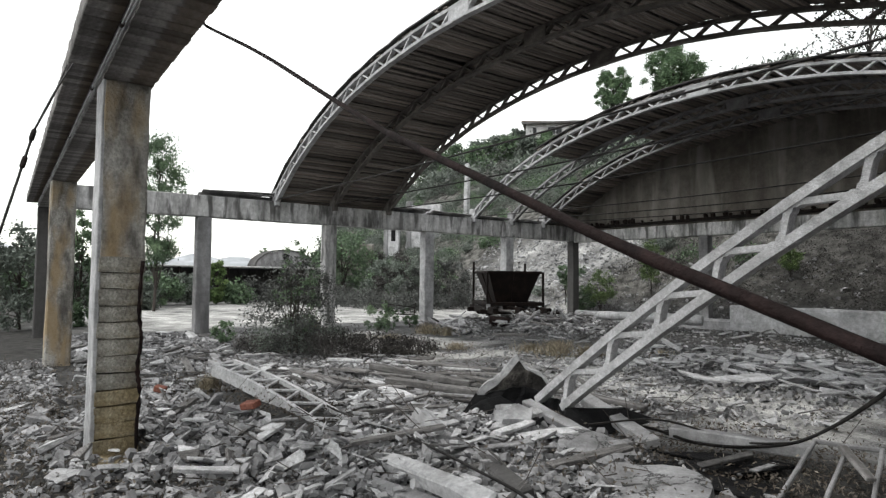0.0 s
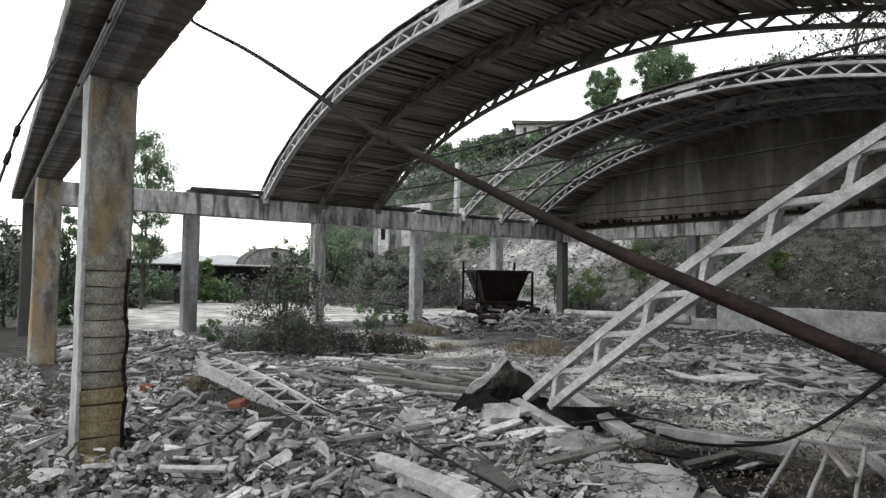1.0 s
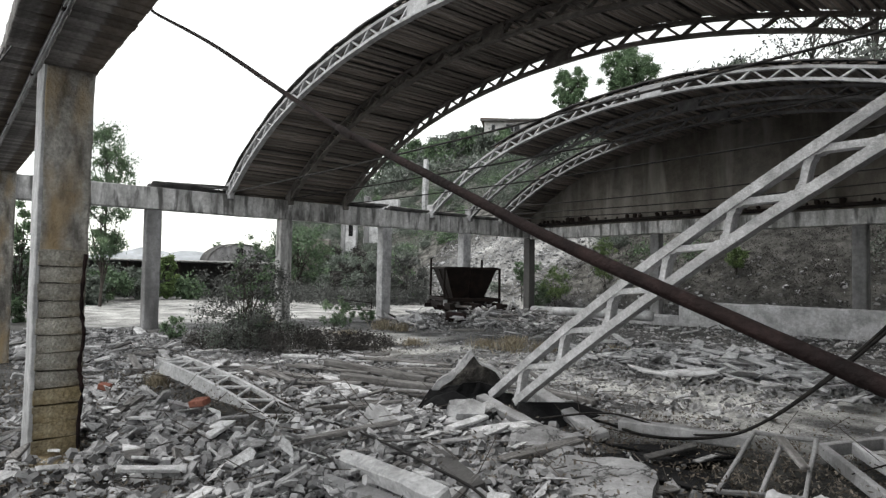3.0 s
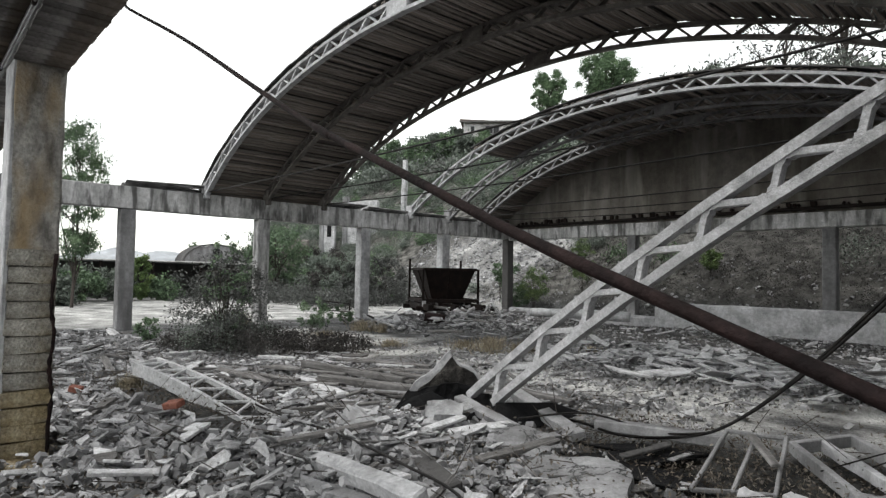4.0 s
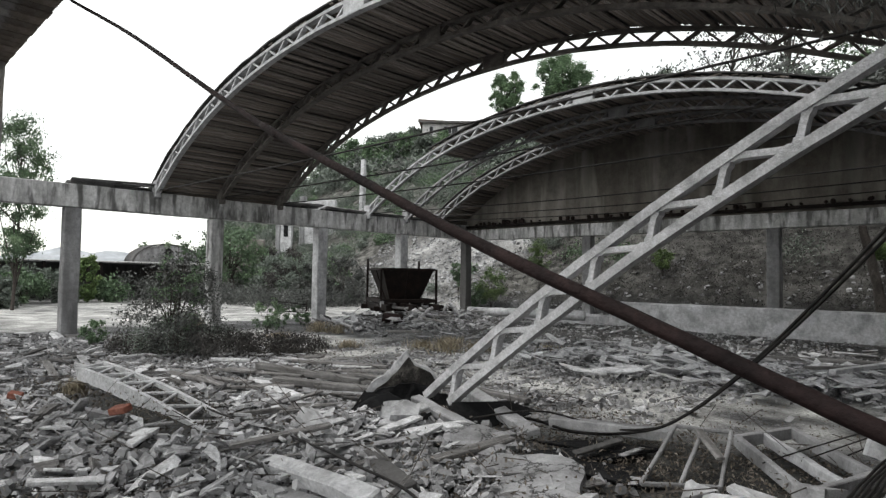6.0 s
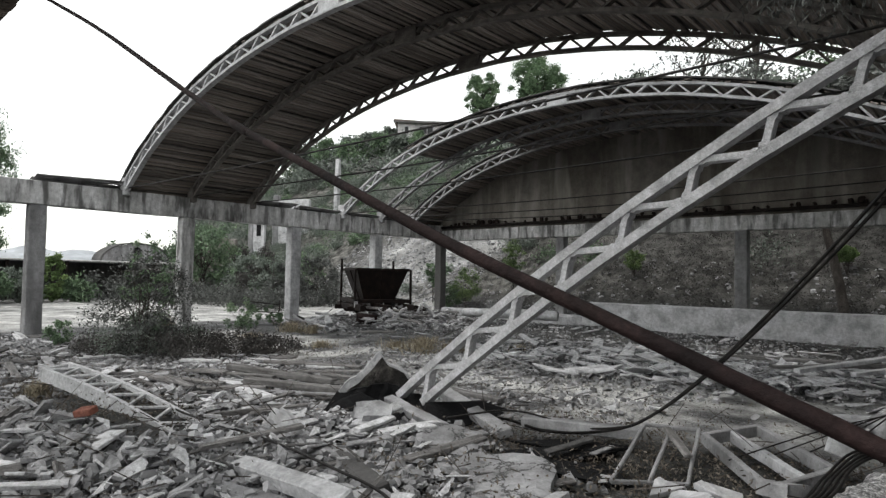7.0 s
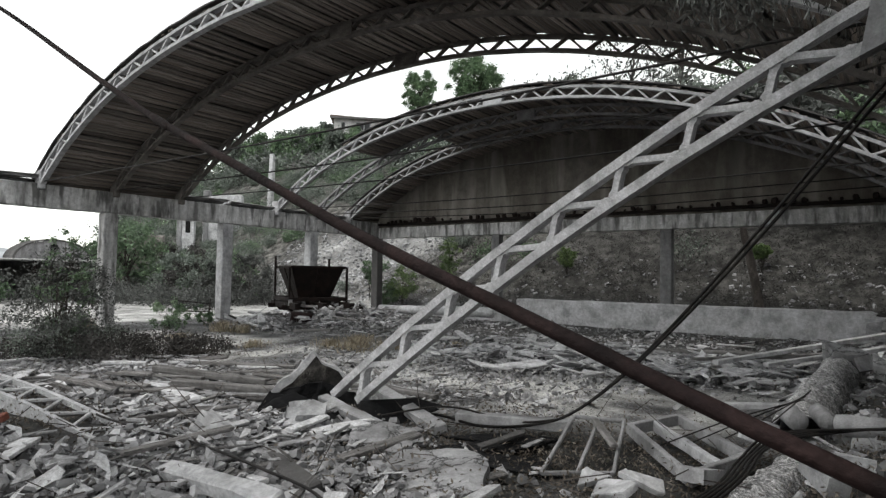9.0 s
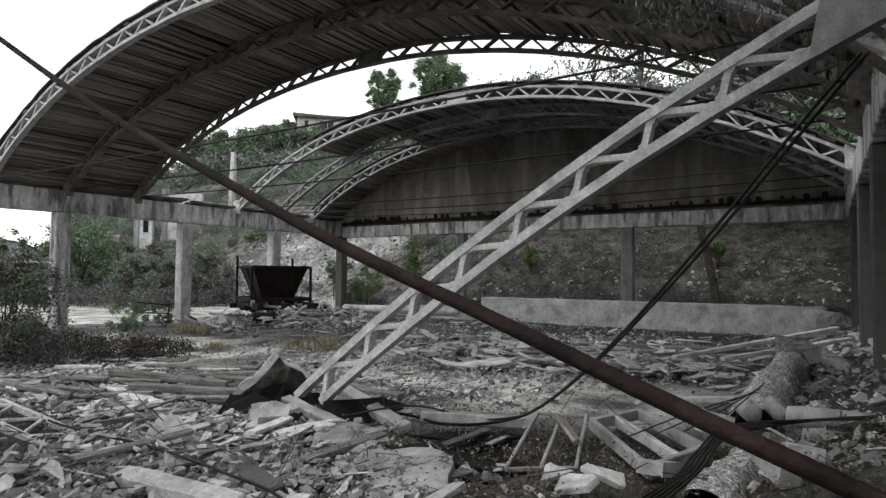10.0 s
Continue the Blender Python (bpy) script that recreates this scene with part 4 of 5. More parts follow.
lying("cracked_slab", "tilted concrete slab fragment", "slab", rough_slab("cracked_slab", 0.36, 0.17, 0.08, 43), pose(-4.1, 4.55, 0.14, 10, 8, 30), "cracked slabs")
for k, (px, py, s) in enumerate(((-5.0, 4.3, 0.16), (-4.85, 4.0, 0.15), (-5.05, 3.6, 0.13), (-4.7, 4.15, 0.18), (-4.9, 3.3, 0.2))):
    lying("concrete_chunk", "pale broken concrete chunk in rubble", "chunk", shard("concrete_chunk", (s, s * 0.75), s * 0.7, WHITE_CONCRETE, 60 + k, 7), pose(px, py, 0.3, rnd.uniform(-30, 30), rnd.uniform(-30, 30), rnd.uniform(0, 360)), "chunks")
plank_bar("brick", "upright white block in rubble", (-5.28, 3.52, 0.03), (-5.26, 3.54, 0.28), 0.12, 0.1, WHITE_CONCRETE, 71, category="block")
lying("red_brick", "broken red hollow brick on rubble", "brick", block("red_brick", 0.17, 0.11, 0.06, TERRACOTTA, 0.008, 0.006, 2, 4), pose(-6.13, 2.11, 0.4, 14, -10, 30), "red bricks")
lying("red_brick", "pale broken brick with a red face", "brick", block("red_brick", 0.13, 0.1, 0.07, TERRACOTTA, 0.008), pose(-8.3, 1.75, 0.25, 5, 12, 60), "red bricks")

KERB = material("gritty_footing", ((0.2, 0.197, 0.19), (0.35, 0.345, 0.335), (0.5, 0.495, 0.485)), 2.5, 0.95, 0, 0.9, 30, 0.0, coords="World", pebbles=75.0)

# ---------------------------------------------------------------- pale frames and rubble at the east side


def flat_frame(name, label, corners, bars, w, h, mat):
    c = [Vector(q) for q in corners]
    t = thing(name, label, "frame", "", c[0])
    edges = [(c[0], c[1]), (c[1], c[2]), (c[2], c[3]), (c[3], c[0])]
    for s in bars:
        edges.append((c[0].lerp(c[3], s), c[1].lerp(c[2], s)))
    for i, (a, b) in enumerate(edges):
        m, ln = bar(a - c[0], b - c[0], 1, 1)
        part("rail" if i < 4 else "mullion", from_bm("rail", block_bm(ln + w * 0.5, w, h, 0.008, 0.006, 3, i), mat), t, at=m)
    return t


ff = flat_frame("window_frame", "empty pale window frame propped on the floor", [(-2.54, 4.61, 0.08), (-2.71, 5.59, 0.32), (-2.29, 5.74, 0.32), (-2.09, 4.96, 0.08)], (0.5,), 0.03, 0.035, CONCRETE)
m, ln = bar((0.06, 0.9, 0.26), (0.36, 0.6, 0.14), 1, 1)
part("loose_slat", block("loose_slat", ln, 0.07, 0.03, TIMBER, 0.006), ff, "grey loose slat", m)
flat_frame("concrete_window", "pale concrete window frame lying in leaf litter", [(-2.4, 6.2, 0.14), (-2.12, 6.85, 0.16), (-1.3, 5.85, 0.14), (-1.56, 5.12, 0.1)], (), 0.06, 0.11, CONCRETE)
plank_bar("concrete_lath", "pale concrete lath within the fallen frame", (-2.25, 6.5, 0.14), (-1.42, 5.5, 0.12), 0.06, 0.1, WHITE_CONCRETE, 33, group="broken laths", category="lath")
for k, (px, py, pz, sx, sy, th, mat) in enumerate(((-2.15, 4.6, 0.12, 0.17, 0.11, 0.06, WHITE_CONCRETE), (-1.9, 4.42, 0.14, 0.22, 0.16, 0.08, WHITE_CONCRETE), (-1.72, 4.5, 0.2, 0.1, 0.17, 0.07, BLEACHED), (-1.5, 5.15, 0.14, 0.22, 0.12, 0.12, CONCRETE), (-1.25, 6.15, 0.3, 0.15, 0.12, 0.2, WHITE_CONCRETE), (-0.72, 5.15, 0.3, 0.18, 0.14, 0.16, CONCRETE), (-0.5, 5.5, 0.3, 0.2, 0.1, 0.12, WHITE_CONCRETE), (-0.95, 11.3, 0.5, 0.3, 0.22, 0.3, CONCRETE), (-0.62, 11.0, 0.45, 0.36, 0.16, 0.2, CONCRETE), (-0.35, 10.6, 0.45, 0.3, 0.2, 0.2, CONCRETE), (-0.6, 18.9, 0.45, 0.28, 0.25, 0.5, WHITE_CONCRETE), (-0.3, 18.6, 0.5, 0.3, 0.2, 0.3, DARK_CONCRETE))):
    lying("concrete_chunk", "broken concrete chunk on the rubble bank", "chunk", shard("concrete_chunk", (sx * 1.1, sy * 1.1), th * (0.6 if k < 3 else 1.0), CRACKED if k > 6 and k % 2 else mat, 100 + k, 5 + k % 3), pose(px, py, pz, rnd.uniform(-26, 26), rnd.uniform(-26, 26), rnd.uniform(0, 360)), "chunks")
for k, (a, c, w, h) in enumerate((((-1.08, 4.7, 0.08), (-1.0, 6.0, 0.12), 0.42, 0.26), ((-1.12, 7.3, 0.16), (-0.98, 11.6, 0.36), 0.55, 0.36))):
    a, c = Vector(a), Vector(c)
    vs, fs, nl, nc = [], [], 60, 14
    for i in range(nl + 1):
        p = a.lerp(c, i / nl)
        for j in range(nc + 1):
            u = j / nc * 2 - 1
            q = p + Vector((u * w * 0.5, 0, h * 0.5 * (1 - abs(u) ** 2.4) - 0.12 * abs(u) ** 4 - 0.04))
            nz = noise.noise(q * 3.0) * 0.06 + noise.noise(q * 9.0) * 0.025 + noise.noise(q * 24.0) * 0.012
            vs.append(q + Vector((nz * u, 0, nz)))
    for i in range(nl):
        for j in range(nc):
            o = i * (nc + 1) + j
            fs.append((o, o + 1, o + nc + 2, o + nc + 1))
    lying("rough_kerb", "grit-covered broken concrete footing along the bank", "footing", mesh("rough_kerb", vs, fs, KERB), Matrix.Identity(4), "footings")
for k, (a, c, r) in enumerate((((-1.2, 7.35, 0.3), (-1.05, 6.95, 0.28), 0.1), ((-0.95, 7.5, 0.3), (-0.82, 7.1, 0.27), 0.085), ((-0.75, 7.0, 0.3), (0.5, 6.7, 0.36), 0.1), ((-0.6, 6.6, 0.2), (0.5, 6.3, 0.25), 0.09))):
    lying("stone_drum", "rounded pale concrete pipe stub on the bank", "pipe stub", tube("stone_drum", [Vector(a), Vector(a).lerp(Vector(c), 0.08), Vector(a).lerp(Vector(c), 0.92), Vector(c)], [r * 0.82, r, r * 0.98, r * 0.8], CONCRETE, 12, 0.06, k), Matrix.Identity(4), "pipe stubs")
for k, (a, c) in enumerate((((-2.7, 11.1, 0.25), (-0.4, 15.9, 0.55)), ((-3.2, 11.6, 0.2), (-1.2, 13.4, 0.3)), ((-2.0, 11.4, 0.25), (-0.2, 13.8, 0.5)), ((-4.6, 13.0, 0.16), (-2.2, 13.3, 0.22)), ((-1.9, 7.9, 0.16), (-0.9, 8.3, 0.22)))):
    plank_bar("timber_beam", "long pale grey timber on rubble", a, c, 0.11, 0.07, (WHITE_CONCRETE, TIMBER)[k % 2], 160 + k, group="timbers", category="timber")

# ---------------------------------------------------------------- cables
def cable(label, pts, r, seed=0, mat=WIRE):
    tagged(part("cable", tube("cable", bent(pts, 10), r, mat, 7, 0.05, seed)), label, "cable", "cables")


for o in (0.0, 0.05):
    cable("black slack cable from beam to ground", [(-0.15 + o, 5.75, 3.3), (-0.47 + o, 5.62 + o, 2.88), (-1.3 + o, 5.6, 1.83), (-2.1 + o * 0.4, 5.6, 0.91), (-2.7, 5.6, 0.37), (-3.1, 5.5, 0.2), (-3.52, 5.25, 0.17), (-4.09, 5.36, 0.17), (-4.8, 5.5, 0.1)], 0.014)
cable("thin black cable snaking over the rubble", [(-7.95, 3.09, 0.3), (-6.6, 2.95, 0.3), (-5.84, 2.88, 0.3), (-4.9, 2.93, 0.3), (-4.34, 2.92, 0.3), (-3.75, 2.9, 0.28), (-3.26, 2.95, 0.2), (-2.6, 2.7, 0.1)], 0.011)
cable("thin black cable snaking over the rubble", [(-4.3, 4.7, 0.25), (-3.9, 5.25, 0.3), (-3.3, 5.5, 0.2), (-2.8, 5.5, 0.3)], 0.01)
for k in range(5):
    o = 0.045 * k
    cable("black cable bundle by the footing", [(-1.55 + o, 4.2, 0.08), (-1.32 + o, 4.8, 0.18 + o * 0.5), (-1.3 + o, 5.5, 0.2 + o * 0.6), (-1.15 + o, 6.05, 0.32), (-0.6 + o, 6.3 + o, 0.4), (0.2, 6.4 + o, 0.5)], 0.011, k)
for k in range(4):
    cable("thin rusty wire on the footing", [(-2.0 + 0.2 * k, 5.6 + 0.3 * k, 0.15), (-1.5 + 0.1 * k, 6.3, 0.35), (-1.0, 6.9 + 0.2 * k, 0.5)], 0.006, k)
# stay wire with turnbuckles outside the front beam
stay = thing("stay_wire", "twin stay wire with two turnbuckles on the front beam", "stay wire", "", (-5.38, 0.49, 3.04))
sb = Matrix.Translation((5.38, -0.49, -3.04))
B2, C2 = Vector((-4.45, 0.3, 2.4)), Vector((-3.85, 0.08, 1.4))
A = Vector((-5.85, 0.545, 3.22))
for o in (-0.02, 0.02):
    part("wire", tube("wire", bent([A + Vector((o * 2, o, 0)), A.lerp(B2, 0.5) + Vector((o, 0, 0)), B2], 5), 0.006, WIRE, 6), stay, at=sb)
part("wire", tube("wire", [B2, C2], 0.007, WIRE, 6), stay, at=sb)
for s in (0.0, 0.17):
    p, q = B2.lerp(C2, s), B2.lerp(C2, s + 0.075)
    part("turnbuckle", tube("turnbuckle", [p, p.lerp(q, 0.15), p.lerp(q, 0.85), q], [0.008, 0.014, 0.014, 0.008], DARK_IRON, 8), stay, at=sb)

# ---------------------------------------------------------------- rubble
SHAPES = []
for k in range(20):
    r = random.Random(300 + k)
    if k < 11:
        SHAPES.append(shard("fragment", (r.uniform(0.8, 1.1), r.uniform(0.4, 0.8)), r.uniform(0.1, 0.22), (BLEACHED, CONCRETE, WHITE_CONCRETE, DARK_CONCRETE)[k % 4], 300 + k, r.choice((4, 5, 6))))
    elif k < 18:
        SHAPES.append(from_bm("fragment", block_bm(r.uniform(2.4, 4.2), r.uniform(0.4, 0.7), r.uniform(0.16, 0.3), 0.04, 0.08, 1, k), (CONCRETE, BLEACHED, DARK_CONCRETE, TIMBER)[k % 4]))
    else:
        SHAPES.append(shard("fragment", (0.8, 0.6), r.uniform(0.5, 0.8), (CONCRETE, WHITE_CONCRETE)[k - 18], 300 + k, 6))


FLAT = [shard("fragment", (random.Random(600 + k).uniform(0.8, 1.2), random.Random(620 + k).uniform(0.4, 0.8)), 0.13, (BLEACHED, BLEACHED, WHITE_CONCRETE, BLEACHED, CONCRETE)[k % 5], 640 + k, 4 + k % 3) for k in range(10)]


def heap(label, n, where, size, seed, grit=0, lift=0.05, tilt=20, kinds=SHAPES, run=None):
    """where(r) gives a place (x, y); each fragment is a part, the grit one part of its own."""
    r = random.Random(seed)
    x0, y0 = where(random.Random(seed + 1))
    t = thing("rubble_heap", label, "rubble", "rubble heaps", (x0, y0, 0))
    inv = Matrix.Translation((-x0, -y0, 0))
    for i in range(n):
        x, y = where(r)
        s = size * r.uniform(0.45, 1.25) * (0.6 if r.random() < 0.5 else 1.0)
        z = ground_z(x, y) + r.uniform(0, lift) + s * 0.1
        m = Matrix.Translation((x, y, z)) @ pose(0, 0, 0, r.gauss(0, tilt), r.gauss(0, tilt), r.uniform(0, 360) if run is None else r.gauss(run, 16)) @ Matrix.Diagonal((s, s * r.uniform(0.6, 1.0), s * r.uniform(0.6, 1.1), 1))
        part("fragment", kinds[r.randrange(len(kinds))], t, at=inv @ m)
    if grit:
        v, f = [], []
        for i in range(grit):
            x, y = where(r)
            s = (0.012 + 0.055 * r.random() ** 3) * (1.8 if y > 20.5 else 1.0)
            z = ground_z(x, y) + r.uniform(0, lift * 0.8)
            rot = Euler((r.gauss(0, 0.4), r.gauss(0, 0.4), r.uniform(0, 6.28))).to_matrix()
            b0 = len(v)
            w2, h2 = s * r.uniform(0.4, 1.0), s * r.uniform(0.2, 0.6)
            for c in ((-s, -w2, -h2), (s, -w2 * 0.7, -h2), (s * 0.8, w2, -h2), (-s * 0.9, w2, -h2), (-s * 0.7, -w2 * 0.6, h2), (s * 0.7, -w2 * 0.5, h2), (s * 0.5, w2 * 0.8, h2 * 0.8), (-s * 0.6, w2 * 0.6, h2)):
                v.append(rot @ Vector(c) + Vector((x - x0, y - y0, z)))
            f += [tuple(b0 + q for q in face) for face in ((4, 5, 6, 7), (0, 1, 5, 4), (1, 2, 6, 5), (2, 3, 7, 6), (3, 0, 4, 7))]
        g = part("grit", mesh("grit", v, f, GRIT), t)
        tagged(g, "grey concrete crumbs", kind="stuff")
    return t


GRIT = material("concrete_crumbs", ((0.11, 0.109, 0.108), (0.277, 0.275, 0.271), (0.505, 0.503, 0.498)), 0.8, 0.95, 0, 0.2, 30, 0.55, coords="World")


def spot(cx, cy, sx, sy):
    def at(r):
        while True:
            x, y = r.gauss(cx, sx), r.gauss(cy, sy)
            if abs(x - F1X) > 0.3 or abs(y - YF) > 0.3:
                clear = not (-8.7 < x < -5.4 and abs(y - 2.55 - 0.11 * (x + 7.2)) < 0.48)
                if clear and (x + 0.3) ** 2 + (y - 0.2) ** 2 > 1.2:
                    return x, y
    return at


def field(x0, x1, y0, y1):
    return lambda r: (r.uniform(x0, x1), r.uniform(y0, y1))


CHUNKS = []
for k in range(14):
    r = random.Random(900 + k)
    CHUNKS.append(shard("fragment", (r.uniform(0.8, 1.1), r.uniform(0.55, 0.95)), r.uniform(0.1, 0.24), (BLEACHED, WHITE_CONCRETE, CONCRETE, WHITE_CONCRETE, BLEACHED, CONCRETE, TIMBER)[k % 7], 900 + k, r.choice((4, 5, 5, 6))))
SHEETS = [shard("fragment", (random.Random(700 + k).uniform(0.8, 1.3), random.Random(720 + k).uniform(0.4, 0.75)), 0.055, (BLEACHED, WHITE_CONCRETE, BLEACHED, CONCRETE, WHITE_CONCRETE)[k % 5], 740 + k, 4 + k % 4) for k in range(12)]
heap("heap of pale broken concrete slabs beside the column", 298, spot(-6.7, 2.0, 1.2, 0.6), 0.18, 1, 5200, 0.16, 20, CHUNKS + SHEETS[:5])
heap("scatter of small concrete pieces between slabs", 298, spot(-6.6, 2.1, 1.3, 0.7), 0.115, 21, 0, 0.18, 26, CHUNKS + SHAPES[11:14])
heap("scatter of small concrete pieces and laths", 240, spot(-4.6, 3.1, 1.0, 0.8), 0.08, 22, 0, 0.12, 22, CHUNKS + SHAPES[11:14])
heap("spread of broken concrete slabs and laths", 200, spot(-4.5, 3.3, 0.9, 0.7), 0.14, 2, 4600, 0.1, 16, CHUNKS + SHEETS)
heap("parallel broken concrete laths strewn in rubble", 95, spot(-4.6, 3.2, 0.95, 0.75), 0.2, 52, 0, 0.12, 8, SHAPES[11:18], 88)
heap("flat broken slabs strewn over the floor", 240, field(-12.5, -5.5, 2.9, 6.5), 0.22, 3, 7500, 0.06, 9, SHEETS + CHUNKS)
heap("thin boards and laths strewn over the floor", 120, field(-12.5, -6.0, 3.2, 6.8), 0.24, 53, 0, 0.08, 5, SHAPES[11:18], 35)
heap("pale flat slab shards strewn across the floor", 295, spot(-5.9, 11.4, 1.9, 1.1), 0.42, 4, 3200, 0.16, 9, SHEETS + FLAT[:3])
heap("pale slab shards beside the rubble bank", 190, spot(-2.9, 11.6, 1.1, 1.1), 0.38, 5, 1800, 0.16, 10, SHEETS + FLAT[:3])
heap("bleached slab shards on the trodden floor", 70, spot(-8.6, 9.2, 1.6, 0.9), 0.2, 15, 700, 0.03, 6, SHEETS)
heap("broken concrete piled round the hopper frame", 170, spot(-15.3, 13.7, 0.9, 0.9), 0.26, 31, 600, 0.4, 22)
heap("mound of broken concrete under the hopper", 240, spot(-14.6, 13.6, 1.6, 1.3), 0.28, 6, 2400, 0.22, 18)
heap("loose fragments beyond the front columns", 200, field(-18.5, -8.0, 1.2, 4.5), 0.26, 7, 4200, 0.06, 10)
heap("small loose fragments on bare earth", 150, field(-9.0, -3.4, 5.8, 11.0), 0.14, 8, 2600, 0.04, 12)
heap("small loose fragments near the low wall", 160, field(-17.0, -1.0, 13.0, 19.3), 0.2, 9, 3600, 0.06, 14)
heap("rubble on the east bank", 120, field(-1.0, 0.6, 5.0, 18.5), 0.18, 10, 1500, 0.1, 20)
heap("flat stones on dark earth outside the front row", 110, field(-14.0, -5.0, -0.6, 0.9), 0.1, 12, 2600, 0.02, 8, [SHAPES[3], SHAPES[7], SHAPES[1], SHAPES[9]])
heap("crumbled concrete near the front beam", 60, field(-5.2, -2.6, 1.5, 3.2), 0.14, 11, 1800, 0.06, 15)

heap("loose pale stones on the bare hillside slide", 90, field(-31, -18.5, 21.5, 28.5), 0.22, 61, 5200, 0.06, 16, CHUNKS)
heap("loose stones on the bank behind the gable", 36, field(-18.0, 0.5, 20.6, 24.5), 0.13, 62, 1300, 0.03, 14, [CHUNKS[2], CHUNKS[5], CHUNKS[6], SHAPES[3]])

# ---------------------------------------------------------------- plants
LEAF = leaves("green_leaves", ((0.0495, 0.0744, 0.0446), (0.122, 0.185, 0.103), (0.274, 0.374, 0.212)))
PINE = leaves("pine_needles", ((0.06, 0.093, 0.052), (0.14, 0.22, 0.115), (0.29, 0.41, 0.22)))
SCRUB = leaves("grey_green_scrub", ((0.085, 0.1, 0.082), (0.155, 0.182, 0.148), (0.25, 0.28, 0.237)))
DRY = leaves("dry_twigs", ((0.0264, 0.024, 0.0216), (0.06, 0.0552, 0.0504), (0.156, 0.15, 0.138)), 0.8)
STRAW = leaves("dry_grass", ((0.15, 0.125, 0.08), (0.32, 0.275, 0.195), (0.5, 0.44, 0.33)), 0.8)
BRIGHT = leaves("fresh_leaves", ((0.065, 0.105, 0.035), (0.14, 0.21, 0.075), (0.27, 0.35, 0.14)))
PALELEAF = leaves("grey_leaves", ((0.03, 0.032, 0.028), (0.09, 0.095, 0.085), (0.24, 0.245, 0.23)), 0.6)
LACE = leaves("dark_far_leaves", ((0.012, 0.016, 0.012), (0.028, 0.036, 0.026), (0.06, 0.07, 0.055)))
BARK = material("bark", ((0.03, 0.026, 0.022), (0.07, 0.06, 0.052), (0.14, 0.125, 0.11)), 4, 0.95, 0, 0.8, 40, 0.1, (1, 1, 0.3))


def leaf_mesh(name, centres, spread, per, size, mat, seed, droop=0.0, slim=0.5):
    """Many small pointed leaves round the centres: (n, 3) places, a spread for each."""
    g = np.random.default_rng(seed)
    c = np.repeat(np.asarray(centres, float), per, axis=0)
    s = np.repeat(np.asarray(spread, float).reshape(-1, 1) * np.ones((len(centres), 1)), per, axis=0)
    n = len(c)
    p = c + g.normal(0, 1, (n, 3)) * s * np.array([0.45, 0.45, 0.38])
    d = g.normal(0, 1, (n, 3))
    d[:, 2] -= droop
    d /= np.linalg.norm(d, axis=1, keepdims=True) + 1e-9
    e = np.cross(d, g.normal(0, 1, (n, 3)))
    e /= np.linalg.norm(e, axis=1, keepdims=True) + 1e-9
    ln = size * g.uniform(0.5, 1.3, (n, 1))
    wd = ln * slim * g.uniform(0.6, 1.1, (n, 1))
    v = np.stack([p - d * ln, p - e * wd, p + d * ln, p + e * wd], 1).reshape(-1, 3)
    me = bpy.data.meshes.new(name)
    me.vertices.add(4 * n)
    me.loops.add(4 * n)
    me.polygons.add(n)
    me.vertices.foreach_set("co", v.ravel())
    me.loops.foreach_set("vertex_index", np.arange(4 * n, dtype=np.int32))
    me.polygons.foreach_set("loop_start", np.arange(0, 4 * n, 4, dtype=np.int32))
    me.polygons.foreach_set("loop_total", np.full(n, 4, dtype=np.int32))
    me.materials.append(mat)
    me.update(calc_edges=True)
    return me


def branches(name, base, ends, r0, mat, seed):
    """A tapered trunk with limbs that reach towards the ends, as one mesh."""
    r = random.Random(seed)
    vs, fs = [], []

    def add(points, radii, sides):
        me = tube("limb", points, radii, mat, sides)
        o = len(vs)
        vs.extend(v.co.copy() for v in me.vertices)
        fs.extend(tuple(o + i for i in p.vertices) for p in me.polygons)
        bpy.data.meshes.remove(me)
    base = Vector(base)
    top = Vector((sum(e[0] for e in ends) / len(ends), sum(e[1] for e in ends) / len(ends), max(e[2] for e in ends)))
    stem = bent([base, base.lerp(top, 0.35) + Vector((r.uniform(-0.1, 0.1), r.uniform(-0.1, 0.1), 0)) * r0 * 8, base.lerp(top, 0.9)], 5)
    add(stem, [r0 * (1 - 0.85 * i / (len(stem) - 1)) for i in range(len(stem))], 8)
    for e in ends:
        e = Vector(e)
        k = min(len(stem) - 2, max(2, int(len(stem) * r.uniform(0.25, 0.85))))
        a = stem[k]
        mid = a.lerp(e, 0.5) + Vector((r.uniform(-0.1, 0.1), r.uniform(-0.1, 0.1), 0.12)) * (e - a).length
        pts = bent([a, mid, e], 3)
        ra = r0 * 0.38
        add(pts, [ra * (1 - 0.85 * i / (len(pts) - 1)) for i in range(len(pts))], 5)
    return mesh(name, vs, fs, mat, True)


